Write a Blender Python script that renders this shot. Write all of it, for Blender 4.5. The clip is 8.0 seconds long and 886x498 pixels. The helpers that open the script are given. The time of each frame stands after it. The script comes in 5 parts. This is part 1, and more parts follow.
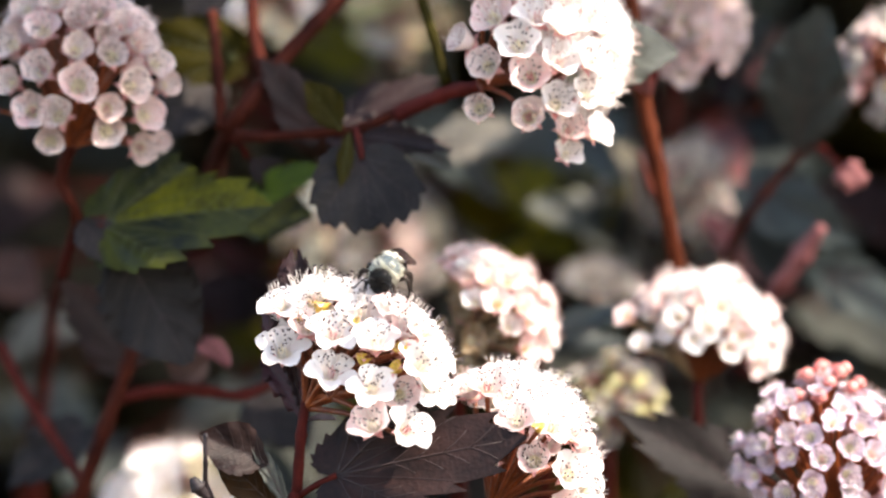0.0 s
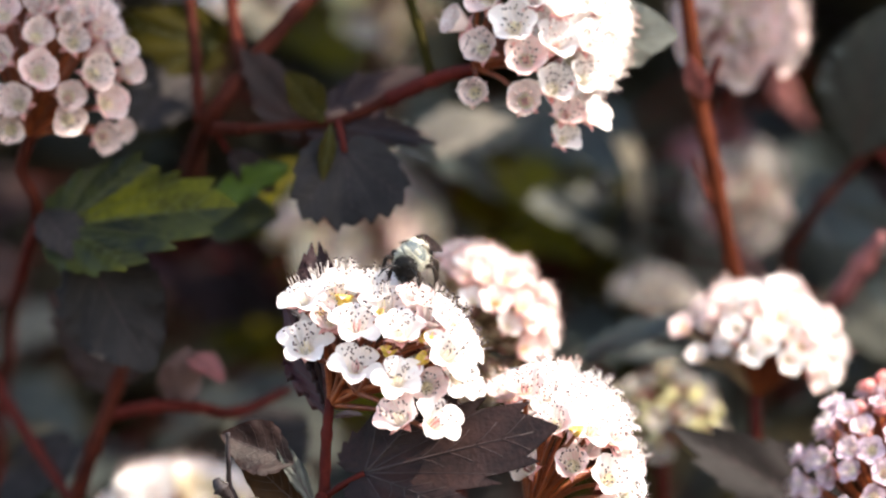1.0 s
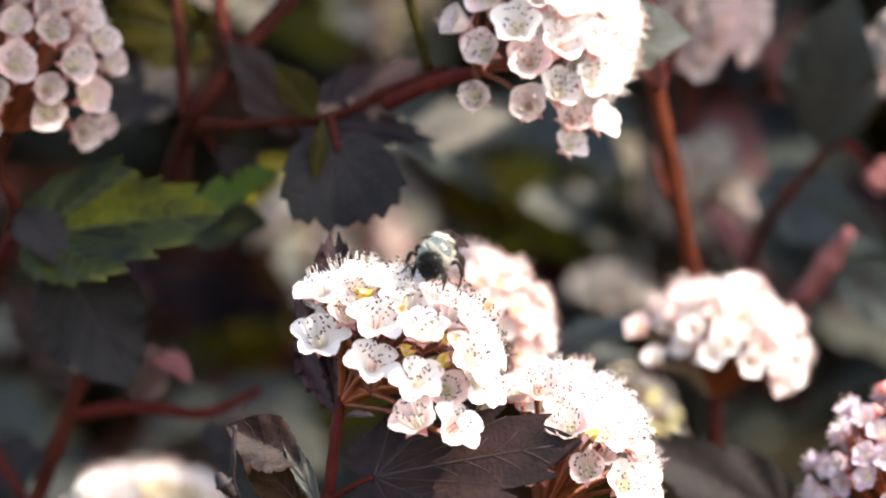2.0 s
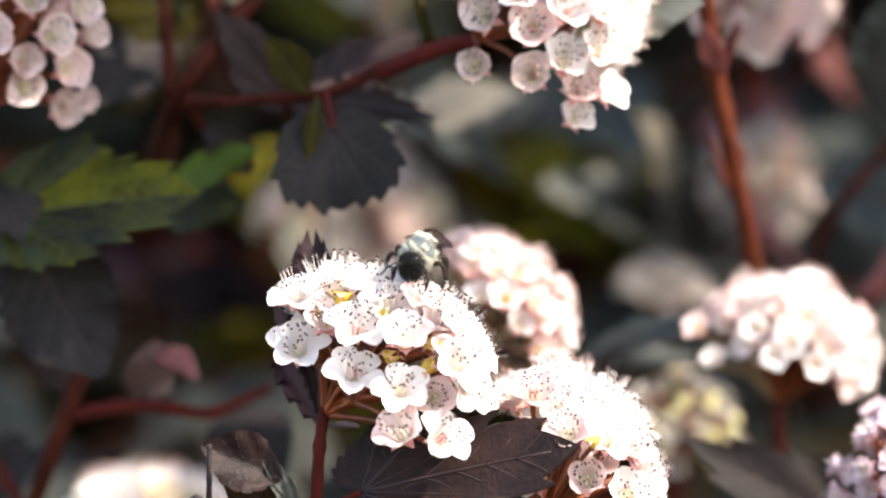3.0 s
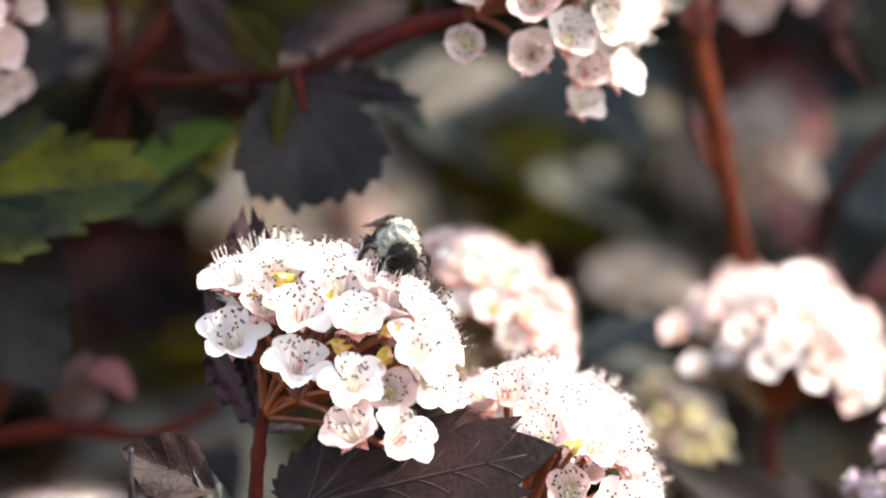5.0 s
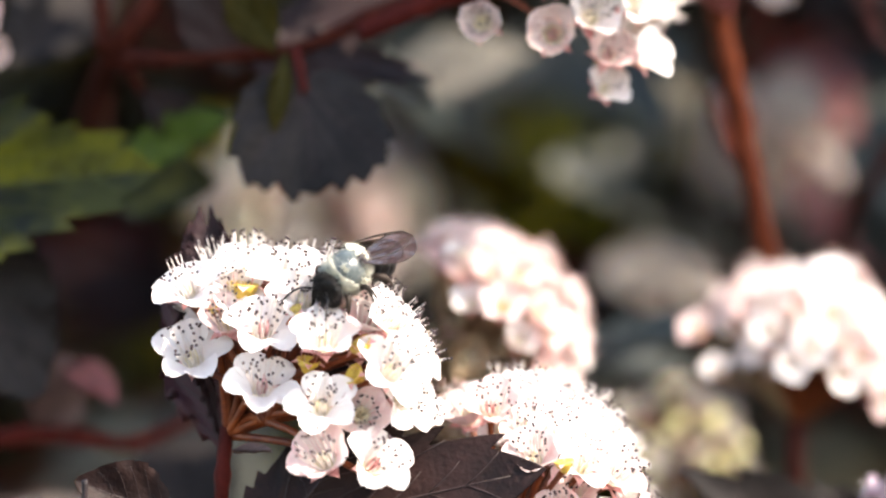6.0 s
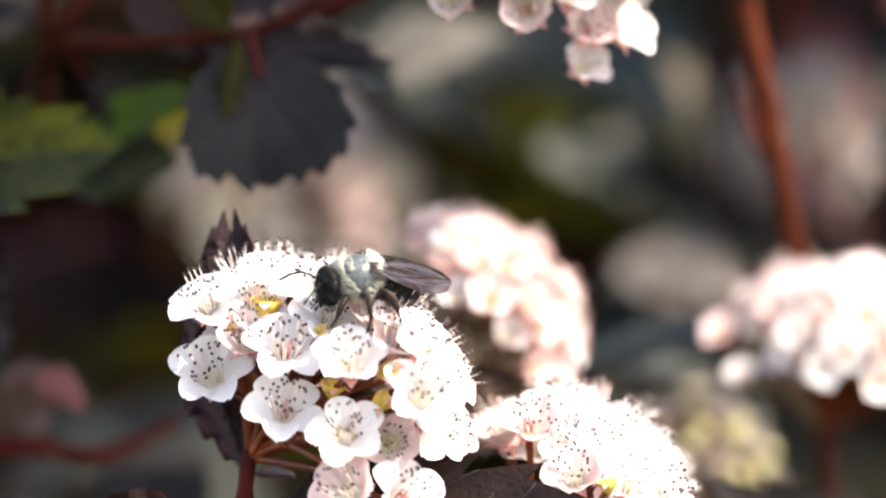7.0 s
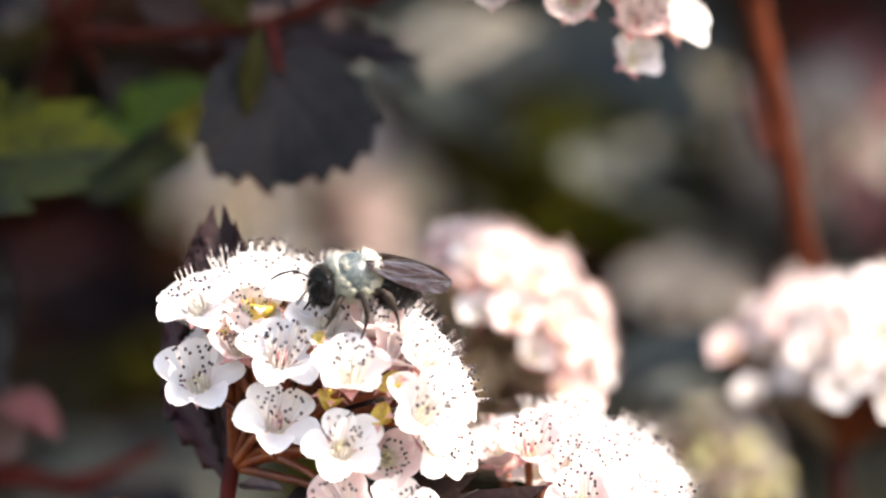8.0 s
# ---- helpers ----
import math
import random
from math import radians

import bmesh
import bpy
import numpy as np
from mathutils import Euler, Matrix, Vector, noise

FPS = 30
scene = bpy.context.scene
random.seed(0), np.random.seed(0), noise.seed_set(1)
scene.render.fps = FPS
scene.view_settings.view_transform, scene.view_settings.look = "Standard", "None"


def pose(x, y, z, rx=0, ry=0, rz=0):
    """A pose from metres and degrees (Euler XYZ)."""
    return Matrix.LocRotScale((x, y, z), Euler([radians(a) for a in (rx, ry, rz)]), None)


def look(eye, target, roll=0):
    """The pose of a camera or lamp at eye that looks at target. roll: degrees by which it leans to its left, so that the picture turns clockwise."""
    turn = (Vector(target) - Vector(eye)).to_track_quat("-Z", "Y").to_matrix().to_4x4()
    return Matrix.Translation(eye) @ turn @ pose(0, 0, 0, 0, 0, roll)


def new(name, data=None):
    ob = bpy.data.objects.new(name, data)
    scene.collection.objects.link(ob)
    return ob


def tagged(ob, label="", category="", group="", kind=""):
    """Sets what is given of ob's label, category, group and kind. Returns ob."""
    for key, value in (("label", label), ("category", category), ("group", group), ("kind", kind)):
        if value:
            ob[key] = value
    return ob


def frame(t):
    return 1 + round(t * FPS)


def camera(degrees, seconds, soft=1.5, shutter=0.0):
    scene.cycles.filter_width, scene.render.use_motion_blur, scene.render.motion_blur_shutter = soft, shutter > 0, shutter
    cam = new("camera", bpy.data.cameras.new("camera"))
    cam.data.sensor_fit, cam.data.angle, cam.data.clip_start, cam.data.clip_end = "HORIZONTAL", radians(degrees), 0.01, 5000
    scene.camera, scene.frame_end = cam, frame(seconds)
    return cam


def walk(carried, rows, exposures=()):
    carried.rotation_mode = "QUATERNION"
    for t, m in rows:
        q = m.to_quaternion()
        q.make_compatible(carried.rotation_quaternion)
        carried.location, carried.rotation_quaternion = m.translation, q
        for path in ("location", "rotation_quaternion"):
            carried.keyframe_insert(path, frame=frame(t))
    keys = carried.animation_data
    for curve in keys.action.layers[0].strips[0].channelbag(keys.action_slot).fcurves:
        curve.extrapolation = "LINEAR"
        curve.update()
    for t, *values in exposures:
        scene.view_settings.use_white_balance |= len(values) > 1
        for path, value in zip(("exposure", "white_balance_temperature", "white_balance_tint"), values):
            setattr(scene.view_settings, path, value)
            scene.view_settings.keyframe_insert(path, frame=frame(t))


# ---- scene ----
# camera: long lens that closes in on a flowering shrub, focused on the nearest flower cluster
cam = camera(2.7221, 8.0, soft=2.2, shutter=0.5)
walk(cam, [
    (0, look((0, -3.0000, 1), (0.00000, 0, 1.00000))),
    (0.5, look((0, -2.9608, 1), (0.00102, 0, 0.99978))),
    (1, look((0, -2.9068, 1), (-0.00097, 0, 0.99956))),
    (1.5, look((0, -2.8405, 1), (0.00027, 0, 0.99931))),
    (1.7, look((0, -2.8112, 1), (-0.00048, 0, 0.99961))),
    (2.8, look((0, -2.6301, 1), (-0.00040, 0, 0.99813))),
    (3, look((0, -2.5949, 1), (-0.00092, 0, 0.99797))),
    (3.5, look((0, -2.5055, 1), (0.00079, 0, 0.99745))),
    (4, look((0, -2.4159, 1), (0.00075, 0, 0.99736))),
    (4.5, look((0, -2.3278, 1), (0.00183, 0, 0.99729))),
    (4.7, look((0, -2.2934, 1), (0.00193, 0, 0.99740))),
    (5.8, look((0, -2.1166, 1), (0.00278, 0, 0.99651))),
    (6, look((0, -2.0873, 1), (0.00220, 0, 0.99673))),
    (6.5, look((0, -2.0186, 1), (0.00272, 0, 0.99686))),
    (7, look((0, -1.9573, 1), (0.00283, 0, 0.99643))),
    (7.5, look((0, -1.9039, 1), (0.00194, 0, 0.99671))),
    (8, look((0, -1.8592, 1), (0.00129, 0, 0.99715))),
], [(0, 2.27, 7600, 13), (8, 2.27, 7600, 13)])
sprig_main = new("flowering_sprig")
sprig_main.location = (-0.01743, -0.004, 0.98209)
cam.data.dof.use_dof = True
cam.data.dof.focus_object = sprig_main
cam.data.dof.aperture_fstop = 9.5
cam.data.dof.aperture_blades = 0

# ---- world and sun ----
SUN_TO = Vector((0.75, -0.42, 0.85)).normalized()
world = bpy.data.worlds.new("sky")
scene.world = world
world.use_nodes = True
wn = world.node_tree.nodes
sky = wn.new("ShaderNodeTexSky")
sky.sky_type = "NISHITA"
sky.sun_disc = False
sky.sun_elevation = math.asin(SUN_TO.z)
sky.sun_rotation = math.atan2(SUN_TO.x, SUN_TO.y)
world.node_tree.links.new(sky.outputs[0], wn["Background"].inputs[0])
wn["Background"].inputs[1].default_value = 0.15
sun = new("sun", bpy.data.lights.new("sun", "SUN"))
sun.data.energy = 2.85
sun.data.angle = radians(0.6)
sun.data.color = (1.0, 0.965, 0.92)
sun.matrix_world = look(SUN_TO * 10, (0, 0, 0))

# ---- materials ----
def surface(name, dark, light, scale=300.0, rough=0.5, bump=0.2, through_light=0.0, vary=0.15, spec=0.5, fine=6.0, glow=None, coat=0.0, dist=0.0004):
    m = bpy.data.materials.new(name)
    m.use_nodes = True
    nt = m.node_tree
    n, l = nt.nodes, nt.links
    b = n["Principled BSDF"]
    tc = n.new("ShaderNodeTexCoord")
    info = n.new("ShaderNodeObjectInfo")
    shift = n.new("ShaderNodeVectorMath")
    shift.operation = "MULTIPLY_ADD"
    shift.inputs[1].default_value = (1, 1, 1)
    l.new(tc.outputs["Object"], shift.inputs[0])
    l.new(info.outputs["Random"], shift.inputs[2])
    n1 = n.new("ShaderNodeTexNoise")
    n1.inputs["Scale"].default_value = scale
    n1.inputs["Detail"].default_value = 4
    n2 = n.new("ShaderNodeTexNoise")
    n2.inputs["Scale"].default_value = scale * fine
    n2.inputs["Detail"].default_value = 3
    for q in (n1, n2):
        l.new(shift.outputs[0], q.inputs["Vector"])
    mixf = n.new("ShaderNodeMath")
    mixf.operation = "MULTIPLY_ADD"
    mixf.inputs[1].default_value = 0.35
    l.new(n2.outputs["Fac"], mixf.inputs[0])
    sc = n.new("ShaderNodeMath")
    sc.operation = "MULTIPLY"
    sc.inputs[1].default_value = 0.65
    l.new(n1.outputs["Fac"], sc.inputs[0])
    l.new(sc.outputs[0], mixf.inputs[2])
    ramp = n.new("ShaderNodeValToRGB")
    ramp.color_ramp.elements[0].position, ramp.color_ramp.elements[1].position = 0.36, 0.64
    ramp.color_ramp.elements[0].color = (*dark, 1)
    ramp.color_ramp.elements[1].color = (*light, 1)
    l.new(mixf.outputs[0], ramp.inputs[0])
    hsv = n.new("ShaderNodeHueSaturation")
    mr = n.new("ShaderNodeMapRange")
    mr.inputs[3].default_value, mr.inputs[4].default_value = 1 - vary, 1 + vary
    geo = n.new("ShaderNodeNewGeometry")
    rnd = n.new("ShaderNodeMath")
    rnd.operation = "ADD"
    l.new(info.outputs["Random"], rnd.inputs[0])
    l.new(geo.outputs["Random Per Island"], rnd.inputs[1])
    half = n.new("ShaderNodeMath")
    half.operation = "FRACT"
    l.new(rnd.outputs[0], half.inputs[0])
    l.new(half.outputs[0], mr.inputs[0])
    l.new(mr.outputs[0], hsv.inputs["Value"])
    l.new(ramp.outputs[0], hsv.inputs["Color"])
    l.new(hsv.outputs[0], b.inputs["Base Color"])
    b.inputs["Roughness"].default_value = rough
    b.inputs["Specular IOR Level"].default_value = spec
    b.inputs["Coat Weight"].default_value = coat
    bp = n.new("ShaderNodeBump")
    bp.inputs["Strength"].default_value = bump
    bp.inputs["Distance"].default_value = dist
    l.new(mixf.outputs[0], bp.inputs["Height"])
    l.new(bp.outputs[0], b.inputs["Normal"])
    if through_light:
        tr = n.new("ShaderNodeBsdfTranslucent")
        mx = n.new("ShaderNodeMixShader")
        mx.inputs[0].default_value = through_light
        if glow:
            tint = n.new("ShaderNodeMix")
            tint.data_type = "RGBA"
            tint.blend_type = "MULTIPLY"
            tint.inputs[0].default_value = 1
            tint.inputs[7].default_value = (*glow, 1)
            l.new(hsv.outputs[0], tint.inputs[6])
            l.new(tint.outputs[2], tr.inputs["Color"])
        else:
            l.new(hsv.outputs[0], tr.inputs["Color"])
        l.new(b.outputs[0], mx.inputs[1])
        l.new(tr.outputs[0], mx.inputs[2])
        l.new(mx.outputs[0], n["Material Output"].inputs["Surface"])
    return m

PETAL = surface("petal_white", (0.86, 0.80, 0.79), (0.90, 0.88, 0.86), 250, 0.55, 0.15, 0.38, 0.05)
PETAL_PINK = surface("petal_pink", (0.80, 0.54, 0.53), (0.86, 0.76, 0.73), 200, 0.55, 0.2, 0.40, 0.08)
PETAL_SHELL = surface("petal_shell", (0.66, 0.50, 0.47), (0.82, 0.72, 0.68), 220, 0.55, 0.25, 0.28, 0.10)
PETAL_MAUVE = surface("petal_mauve", (0.52, 0.38, 0.47), (0.68, 0.58, 0.65), 220, 0.55, 0.25, 0.28, 0.12)
PETAL_CREAM = surface("petal_cream", (0.66, 0.58, 0.40), (0.85, 0.80, 0.64), 160, 0.6, 0.2, 0.25, 0.10)
# darker petals for the rear clusters, their shade put into the colour
PETAL_SHADED = surface("petal_shaded", (0.25, 0.23, 0.215), (0.40, 0.375, 0.35), 160, 0.6, 0.2, 0.25, 0.12)
CORAL = surface("bud_coral", (0.46, 0.095, 0.085), (0.66, 0.23, 0.20), 300, 0.5, 0.2, 0.15, 0.15)
BUD_GREEN = surface("bud_green_cream", (0.44, 0.41, 0.20), (0.62, 0.58, 0.34), 300, 0.55, 0.2, 0.15, 0.12)
SEPAL = surface("sepal_pink", (0.55, 0.22, 0.22), (0.78, 0.48, 0.46), 500, 0.5, 0.2, 0.25, 0.15)
DISC = surface("disc_yellow", (0.42, 0.26, 0.03), (0.72, 0.52, 0.10), 700, 0.4, 0.3, 0.1, 0.2, coat=0.2)
DISC_PALE = surface("disc_pale", (0.66, 0.56, 0.34), (0.82, 0.76, 0.58), 700, 0.45, 0.3, 0.1, 0.2)
FILAMENT = surface("filament_white", (0.82, 0.74, 0.70), (0.90, 0.86, 0.82), 900, 0.5, 0.0, 0.3, 0.05)
ANTHER = surface("anther_dark", (0.014, 0.008, 0.010), (0.060, 0.030, 0.034), 2500, 0.6, 0.3, 0.0, 0.4)
PEDICEL = surface("pedicel_rust", (0.105, 0.017, 0.005), (0.24, 0.056, 0.010), 350, 0.5, 0.3, 0.1, 0.2)
TWIG_DRY = surface("twig_dry_brown", (0.008, 0.005, 0.006), (0.030, 0.020, 0.022), 500, 0.6, 0.6, 0.0, 0.2, 0.3)
STEM_RED = surface("stem_red", (0.036, 0.0050, 0.0040), (0.076, 0.0105, 0.0075), 220, 0.7, 0.5, 0.0, 0.15, 0.08)
BARK = surface("bark_brown_red", (0.021, 0.0043, 0.0028), (0.052, 0.0108, 0.0060), 160, 0.75, 0.8, 0.0, 0.15, 0.06, dist=0.0006)
LEAF_DARK = surface("leaf_dark_purple", (0.0070, 0.0038, 0.0038), (0.024, 0.0115, 0.0105), 140, 0.55, 0.8, 0.10, 0.15, 0.14, 9.0, (2.2, 0.8, 0.7), dist=0.0006)
LEAF_GREY = surface("leaf_slate", (0.0075, 0.0064, 0.0064), (0.024, 0.0205, 0.0198), 110, 0.62, 0.6, 0.08, 0.15, 0.12, 9.0)
LEAF_SLATE = surface("leaf_slate_green", (0.009, 0.014, 0.012), (0.028, 0.036, 0.033), 70, 0.48, 0.3, 0.10, 0.15, 0.4, 9.0)
CANE = surface("cane_russet", (0.048, 0.0098, 0.0042), (0.098, 0.0225, 0.0085), 140, 0.7, 0.7, 0.0, 0.15, 0.08, dist=0.0005)
ANTHER_PALE = surface("anther_rosy", (0.25, 0.12, 0.11), (0.50, 0.32, 0.28), 2500, 0.6, 0.3, 0.0, 0.4)
LEAF_PALE = surface("leaf_pale_underside", (0.12, 0.11, 0.085), (0.25, 0.22, 0.175), 80, 0.6, 0.3, 0.2, 0.2, 0.3, 9.0)
LEAF_ROSE = surface("leaf_rosy_grey", (0.13, 0.075, 0.072), (0.27, 0.18, 0.175), 120, 0.5, 0.3, 0.3, 0.2, 0.3, 9.0)
LEAF_SAGE = surface("leaf_sage", (0.034, 0.039, 0.033), (0.080, 0.085, 0.073), 80, 0.5, 0.3, 0.15, 0.2, 0.4, 9.0)
# olive leaf lightened in colour to offset the shade on inner leaves
LEAF_OLIVE_LIFTED = surface("leaf_olive_lifted", (0.060, 0.054, 0.003), (0.16, 0.138, 0.008), 60, 0.6, 0.3, 0.3, 0.2, 0.1, 9.0)
LEAF_OLIVE = surface("leaf_olive", (0.013, 0.0105, 0.001), (0.034, 0.027, 0.002), 120, 0.65, 0.4, 0.3, 0.2, 0.08, 9.0, (1.3, 1.2, 0.5))
LEAF_GREEN = surface("leaf_green_bronze", (0.0036, 0.0060, 0.003), (0.042, 0.048, 0.004), 45, 0.5, 0.5, 0.25, 0.15, 0.22, 12.0, (1.3, 1.4, 0.4))
LEAF_BRIGHT = surface("leaf_fresh_green", (0.050, 0.085, 0.006), (0.105, 0.155, 0.010), 90, 0.5, 0.4, 0.3, 0.15, 0.25, 9.0)
LEAF_PINK = surface("leaf_young_red", (0.16, 0.045, 0.045), (0.28, 0.11, 0.10), 120, 0.5, 0.4, 0.3, 0.2, 0.35, 9.0)
LEAF_FAR = surface("leaf_background", (0.038, 0.031, 0.021), (0.110, 0.096, 0.058), 30, 0.5, 0.3, 0.15, 0.5, 0.3, 9.0)
LEAF_RUST = surface("leaf_rust_underside", (0.020, 0.0085, 0.0022), (0.060, 0.024, 0.005), 120, 0.6, 0.5, 0.2, 0.15, 0.15, 9.0, dist=0.0005)
# forest green made paler so that deep shaded gaps come out lighter
LEAF_FOREST_LIFTED = surface("leaf_forest_lifted", (0.016, 0.018, 0.015), (0.055, 0.058, 0.047), 60, 0.55, 0.3, 0.15, 0.4, 0.3, 9.0)
# yellow-green that paints sunlight onto part of the bronze-green leaf
LEAF_SUN_PATCH = surface("leaf_sun_patch", (0.020, 0.022, 0.002), (0.115, 0.112, 0.004), 110, 0.55, 0.4, 0.3, 0.15, 0.15, 9.0)
LEAF_PLUM = surface("leaf_plum", (0.012, 0.0045, 0.0058), (0.034, 0.014, 0.016), 160, 0.6, 0.6, 0.15, 0.15, 0.2, 9.0, (2.0, 0.7, 0.7), dist=0.0006)
LEAF_WINE = surface("leaf_wine_red", (0.020, 0.0045, 0.008), (0.055, 0.014, 0.020), 160, 0.5, 0.6, 0.2, 0.15, 0.3, 9.0, (2.0, 0.7, 0.7), dist=0.0006)
TAN_STALK = surface("stalk_tan", (0.20, 0.13, 0.07), (0.42, 0.31, 0.19), 300, 0.6, 0.2, 0.1, 0.2)
VEIN = surface("vein", (0.018, 0.011, 0.011), (0.036, 0.022, 0.022), 400, 0.5, 0.2, 0.0, 0.1, 0.3)
VEIN_GREEN = surface("vein_green", (0.022, 0.026, 0.008), (0.05, 0.055, 0.012), 400, 0.5, 0.2, 0.0, 0.1, 0.3)
SOIL = surface("soil", (0.035, 0.025, 0.018), (0.11, 0.08, 0.055), 12, 0.9, 1.0, 0.0, 0.1, 0.2, 12.0, dist=0.02)
BEE_BLACK = surface("bee_black_shell", (0.0025, 0.0025, 0.003), (0.007, 0.0065, 0.007), 900, 0.30, 0.3, 0.0, 0.1, 0.22)
BEE_SHIELD = surface("bee_shield_slate", (0.034, 0.046, 0.049), (0.095, 0.117, 0.122), 700, 0.32, 0.3, 0.0, 0.1, 0.45)
BEE_HAIR = surface("bee_hair_ashen", (0.46, 0.46, 0.39), (0.72, 0.71, 0.61), 900, 0.7, 0.0, 0.2, 0.2)
BEE_HAIR_DARK = surface("bee_hair_black", (0.004, 0.004, 0.004), (0.016, 0.014, 0.013), 900, 0.7, 0.0, 0.0, 0.2, 0.2)
BEE_LEG = surface("bee_leg", (0.008, 0.0055, 0.0045), (0.030, 0.020, 0.015), 900, 0.6, 0.4, 0.0, 0.2, 0.2)

def wing_material():
    m = bpy.data.materials.new("bee_wing_smoky")
    m.use_nodes = True
    n, l = m.node_tree.nodes, m.node_tree.links
    b = n["Principled BSDF"]
    b.inputs["Base Color"].default_value = (0.026, 0.017, 0.019, 1)
    b.inputs["Roughness"].default_value = 0.16
    b.inputs["Specular IOR Level"].default_value = 0.85
    tc = n.new("ShaderNodeTexCoord")
    ns = n.new("ShaderNodeTexNoise")
    ns.inputs["Scale"].default_value = 900
    drawn = n.new("ShaderNodeMapping")
    drawn.inputs["Scale"].default_value = (0.3, 1.2, 1.0)
    l.new(tc.outputs["Object"], drawn.inputs["Vector"])
    l.new(drawn.outputs[0], ns.inputs["Vector"])
    bp = n.new("ShaderNodeBump")
    bp.inputs["Strength"].default_value = 0.8
    bp.inputs["Distance"].default_value = 0.0009
    l.new(ns.outputs["Fac"], bp.inputs["Height"])
    l.new(bp.outputs[0], b.inputs["Normal"])
    tr = n.new("ShaderNodeBsdfTransparent")
    tr.inputs[0].default_value = (0.5, 0.42, 0.44, 1)
    mx = n.new("ShaderNodeMixShader")
    mx.inputs[0].default_value = 0.68
    l.new(tr.outputs[0], mx.inputs[1])
    l.new(b.outputs[0], mx.inputs[2])
    l.new(mx.outputs[0], n["Material Output"].inputs["Surface"])
    return m

WING = wing_material()

# ---- geometry helpers ----
rng = random.Random(7)
MM = 0.001

class Geo:
    """Gathers vertices and faces of one mesh; lengths in millimetres unless scaled."""
    def __init__(self):
        self.v, self.f, self.k = [], [], []

    def add(self, verts, faces, slot=0, m=None):
        o = len(self.v)
        self.v += [tuple(m @ Vector(p)) if m is not None else tuple(p) for p in verts]
        self.f += [tuple(i + o for i in q) for q in faces]
        self.k += [slot] * len(faces)

    def grid(self, rows, slot=0, m=None):
        nr, nc = len(rows), len(rows[0])
        faces = [(r * nc + c, r * nc + c + 1, (r + 1) * nc + c + 1, (r + 1) * nc + c) for r in range(nr - 1) for c in range(nc - 1)]
        self.add([p for row in rows for p in row], faces, slot, m)

    def tube(self, pts, radii, sides=6, slot=0, m=None, caps=True):
        pts = [Vector(p) for p in pts]
        n = len(pts)
        if not hasattr(radii, "__len__"):
            radii = [radii] * n
        verts, side = [], None
        for i, p in enumerate(pts):
            t = (pts[min(i + 1, n - 1)] - pts[max(i - 1, 0)]).normalized()
            if side is None:
                side = t.orthogonal().normalized()
            side = (side - t * side.dot(t)).normalized()
            up = t.cross(side)
            for s in range(sides):
                a = 2 * math.pi * s / sides
                verts.append(p + (side * math.cos(a) + up * math.sin(a)) * radii[i])
        faces = [(i * sides + s, i * sides + (s + 1) % sides, (i + 1) * sides + (s + 1) % sides, (i + 1) * sides + s) for i in range(n - 1) for s in range(sides)]
        if caps:
            faces += [tuple(range(sides))[::-1], tuple((n - 1) * sides + s for s in range(sides))]
        self.add(verts, faces, slot, m)

    def lathe(self, prof, sides=10, slot=0, m=None):
        verts = [(r * math.cos(2 * math.pi * s / sides), r * math.sin(2 * math.pi * s / sides), z) for r, z in prof for s in range(sides)]
        faces = [(i * sides + s, i * sides + (s + 1) % sides, (i + 1) * sides + (s + 1) % sides, (i + 1) * sides + s) for i in range(len(prof) - 1) for s in range(sides)]
        self.add(verts, faces, slot, m)

    def ball(self, c, r, slot=0, sides=8, rings=6, m=None):
        rx, ry, rz = r if hasattr(r, "__len__") else (r, r, r)
        rows = []
        for i in range(rings + 1):
            a = math.pi * i / rings
            rows.append([(c[0] + rx * math.sin(a) * math.cos(2 * math.pi * s / sides), c[1] + ry * math.sin(a) * math.sin(2 * math.pi * s / sides), c[2] - rz * math.cos(a)) for s in range(sides + 1)])
        self.grid(rows, slot, m)

    def mesh(self, name, mats, scale=MM):
        me = bpy.data.meshes.new(name)
        me.from_pydata([(x * scale, y * scale, z * scale) for x, y, z in self.v], [], self.f)
        for q in mats:
            me.materials.append(q)
        me.polygons.foreach_set("material_index", self.k)
        me.polygons.foreach_set("use_smooth", [True] * len(self.f))
        me.update()
        return me


def part(name, me, parent, m=None, label=""):
    ob = new(name, me)
    ob.parent = parent
    if m is not None:
        ob.matrix_basis = m
    return tagged(ob, label)


def spot(u, v, d=0.0):
    """A place in the shrub: u to the right and v down, in elevenths of a millimetre, and d metres behind the main cluster."""
    k = (3.0 + d) / 33000
    return Vector(((u - 784) * k, d, 1 - (v - 441) * k))


def facing(at, z, y=(0, 0, 1), scale=1.0):
    """A pose at a place with local z along z and local y as near y as may be."""
    z = Vector(z).normalized()
    y = Vector(y)
    y = y - z * y.dot(z)
    y = y.normalized() if y.length > 1e-5 else z.orthogonal().normalized()
    x = y.cross(z)
    return Matrix.Translation(at) @ Matrix((x, y, z)).transposed().to_4x4() @ Matrix.Scale(scale, 4)


def curve_points(pts, per=5):
    """A smooth line through the given places."""
    pts = [Vector(p) for p in pts]
    out = []
    for i in range(len(pts) - 1):
        p0, p1, p2, p3 = pts[max(i - 1, 0)], pts[i], pts[i + 1], pts[min(i + 2, len(pts) - 1)]
        for s in range(per):
            t = s / per
            out.append(0.5 * ((2 * p1) + (p2 - p0) * t + (2 * p0 - 5 * p1 + 4 * p2 - p3) * t * t + (3 * p1 - p0 - 3 * p2 + p3) * t ** 3))
    return out + [pts[-1]]

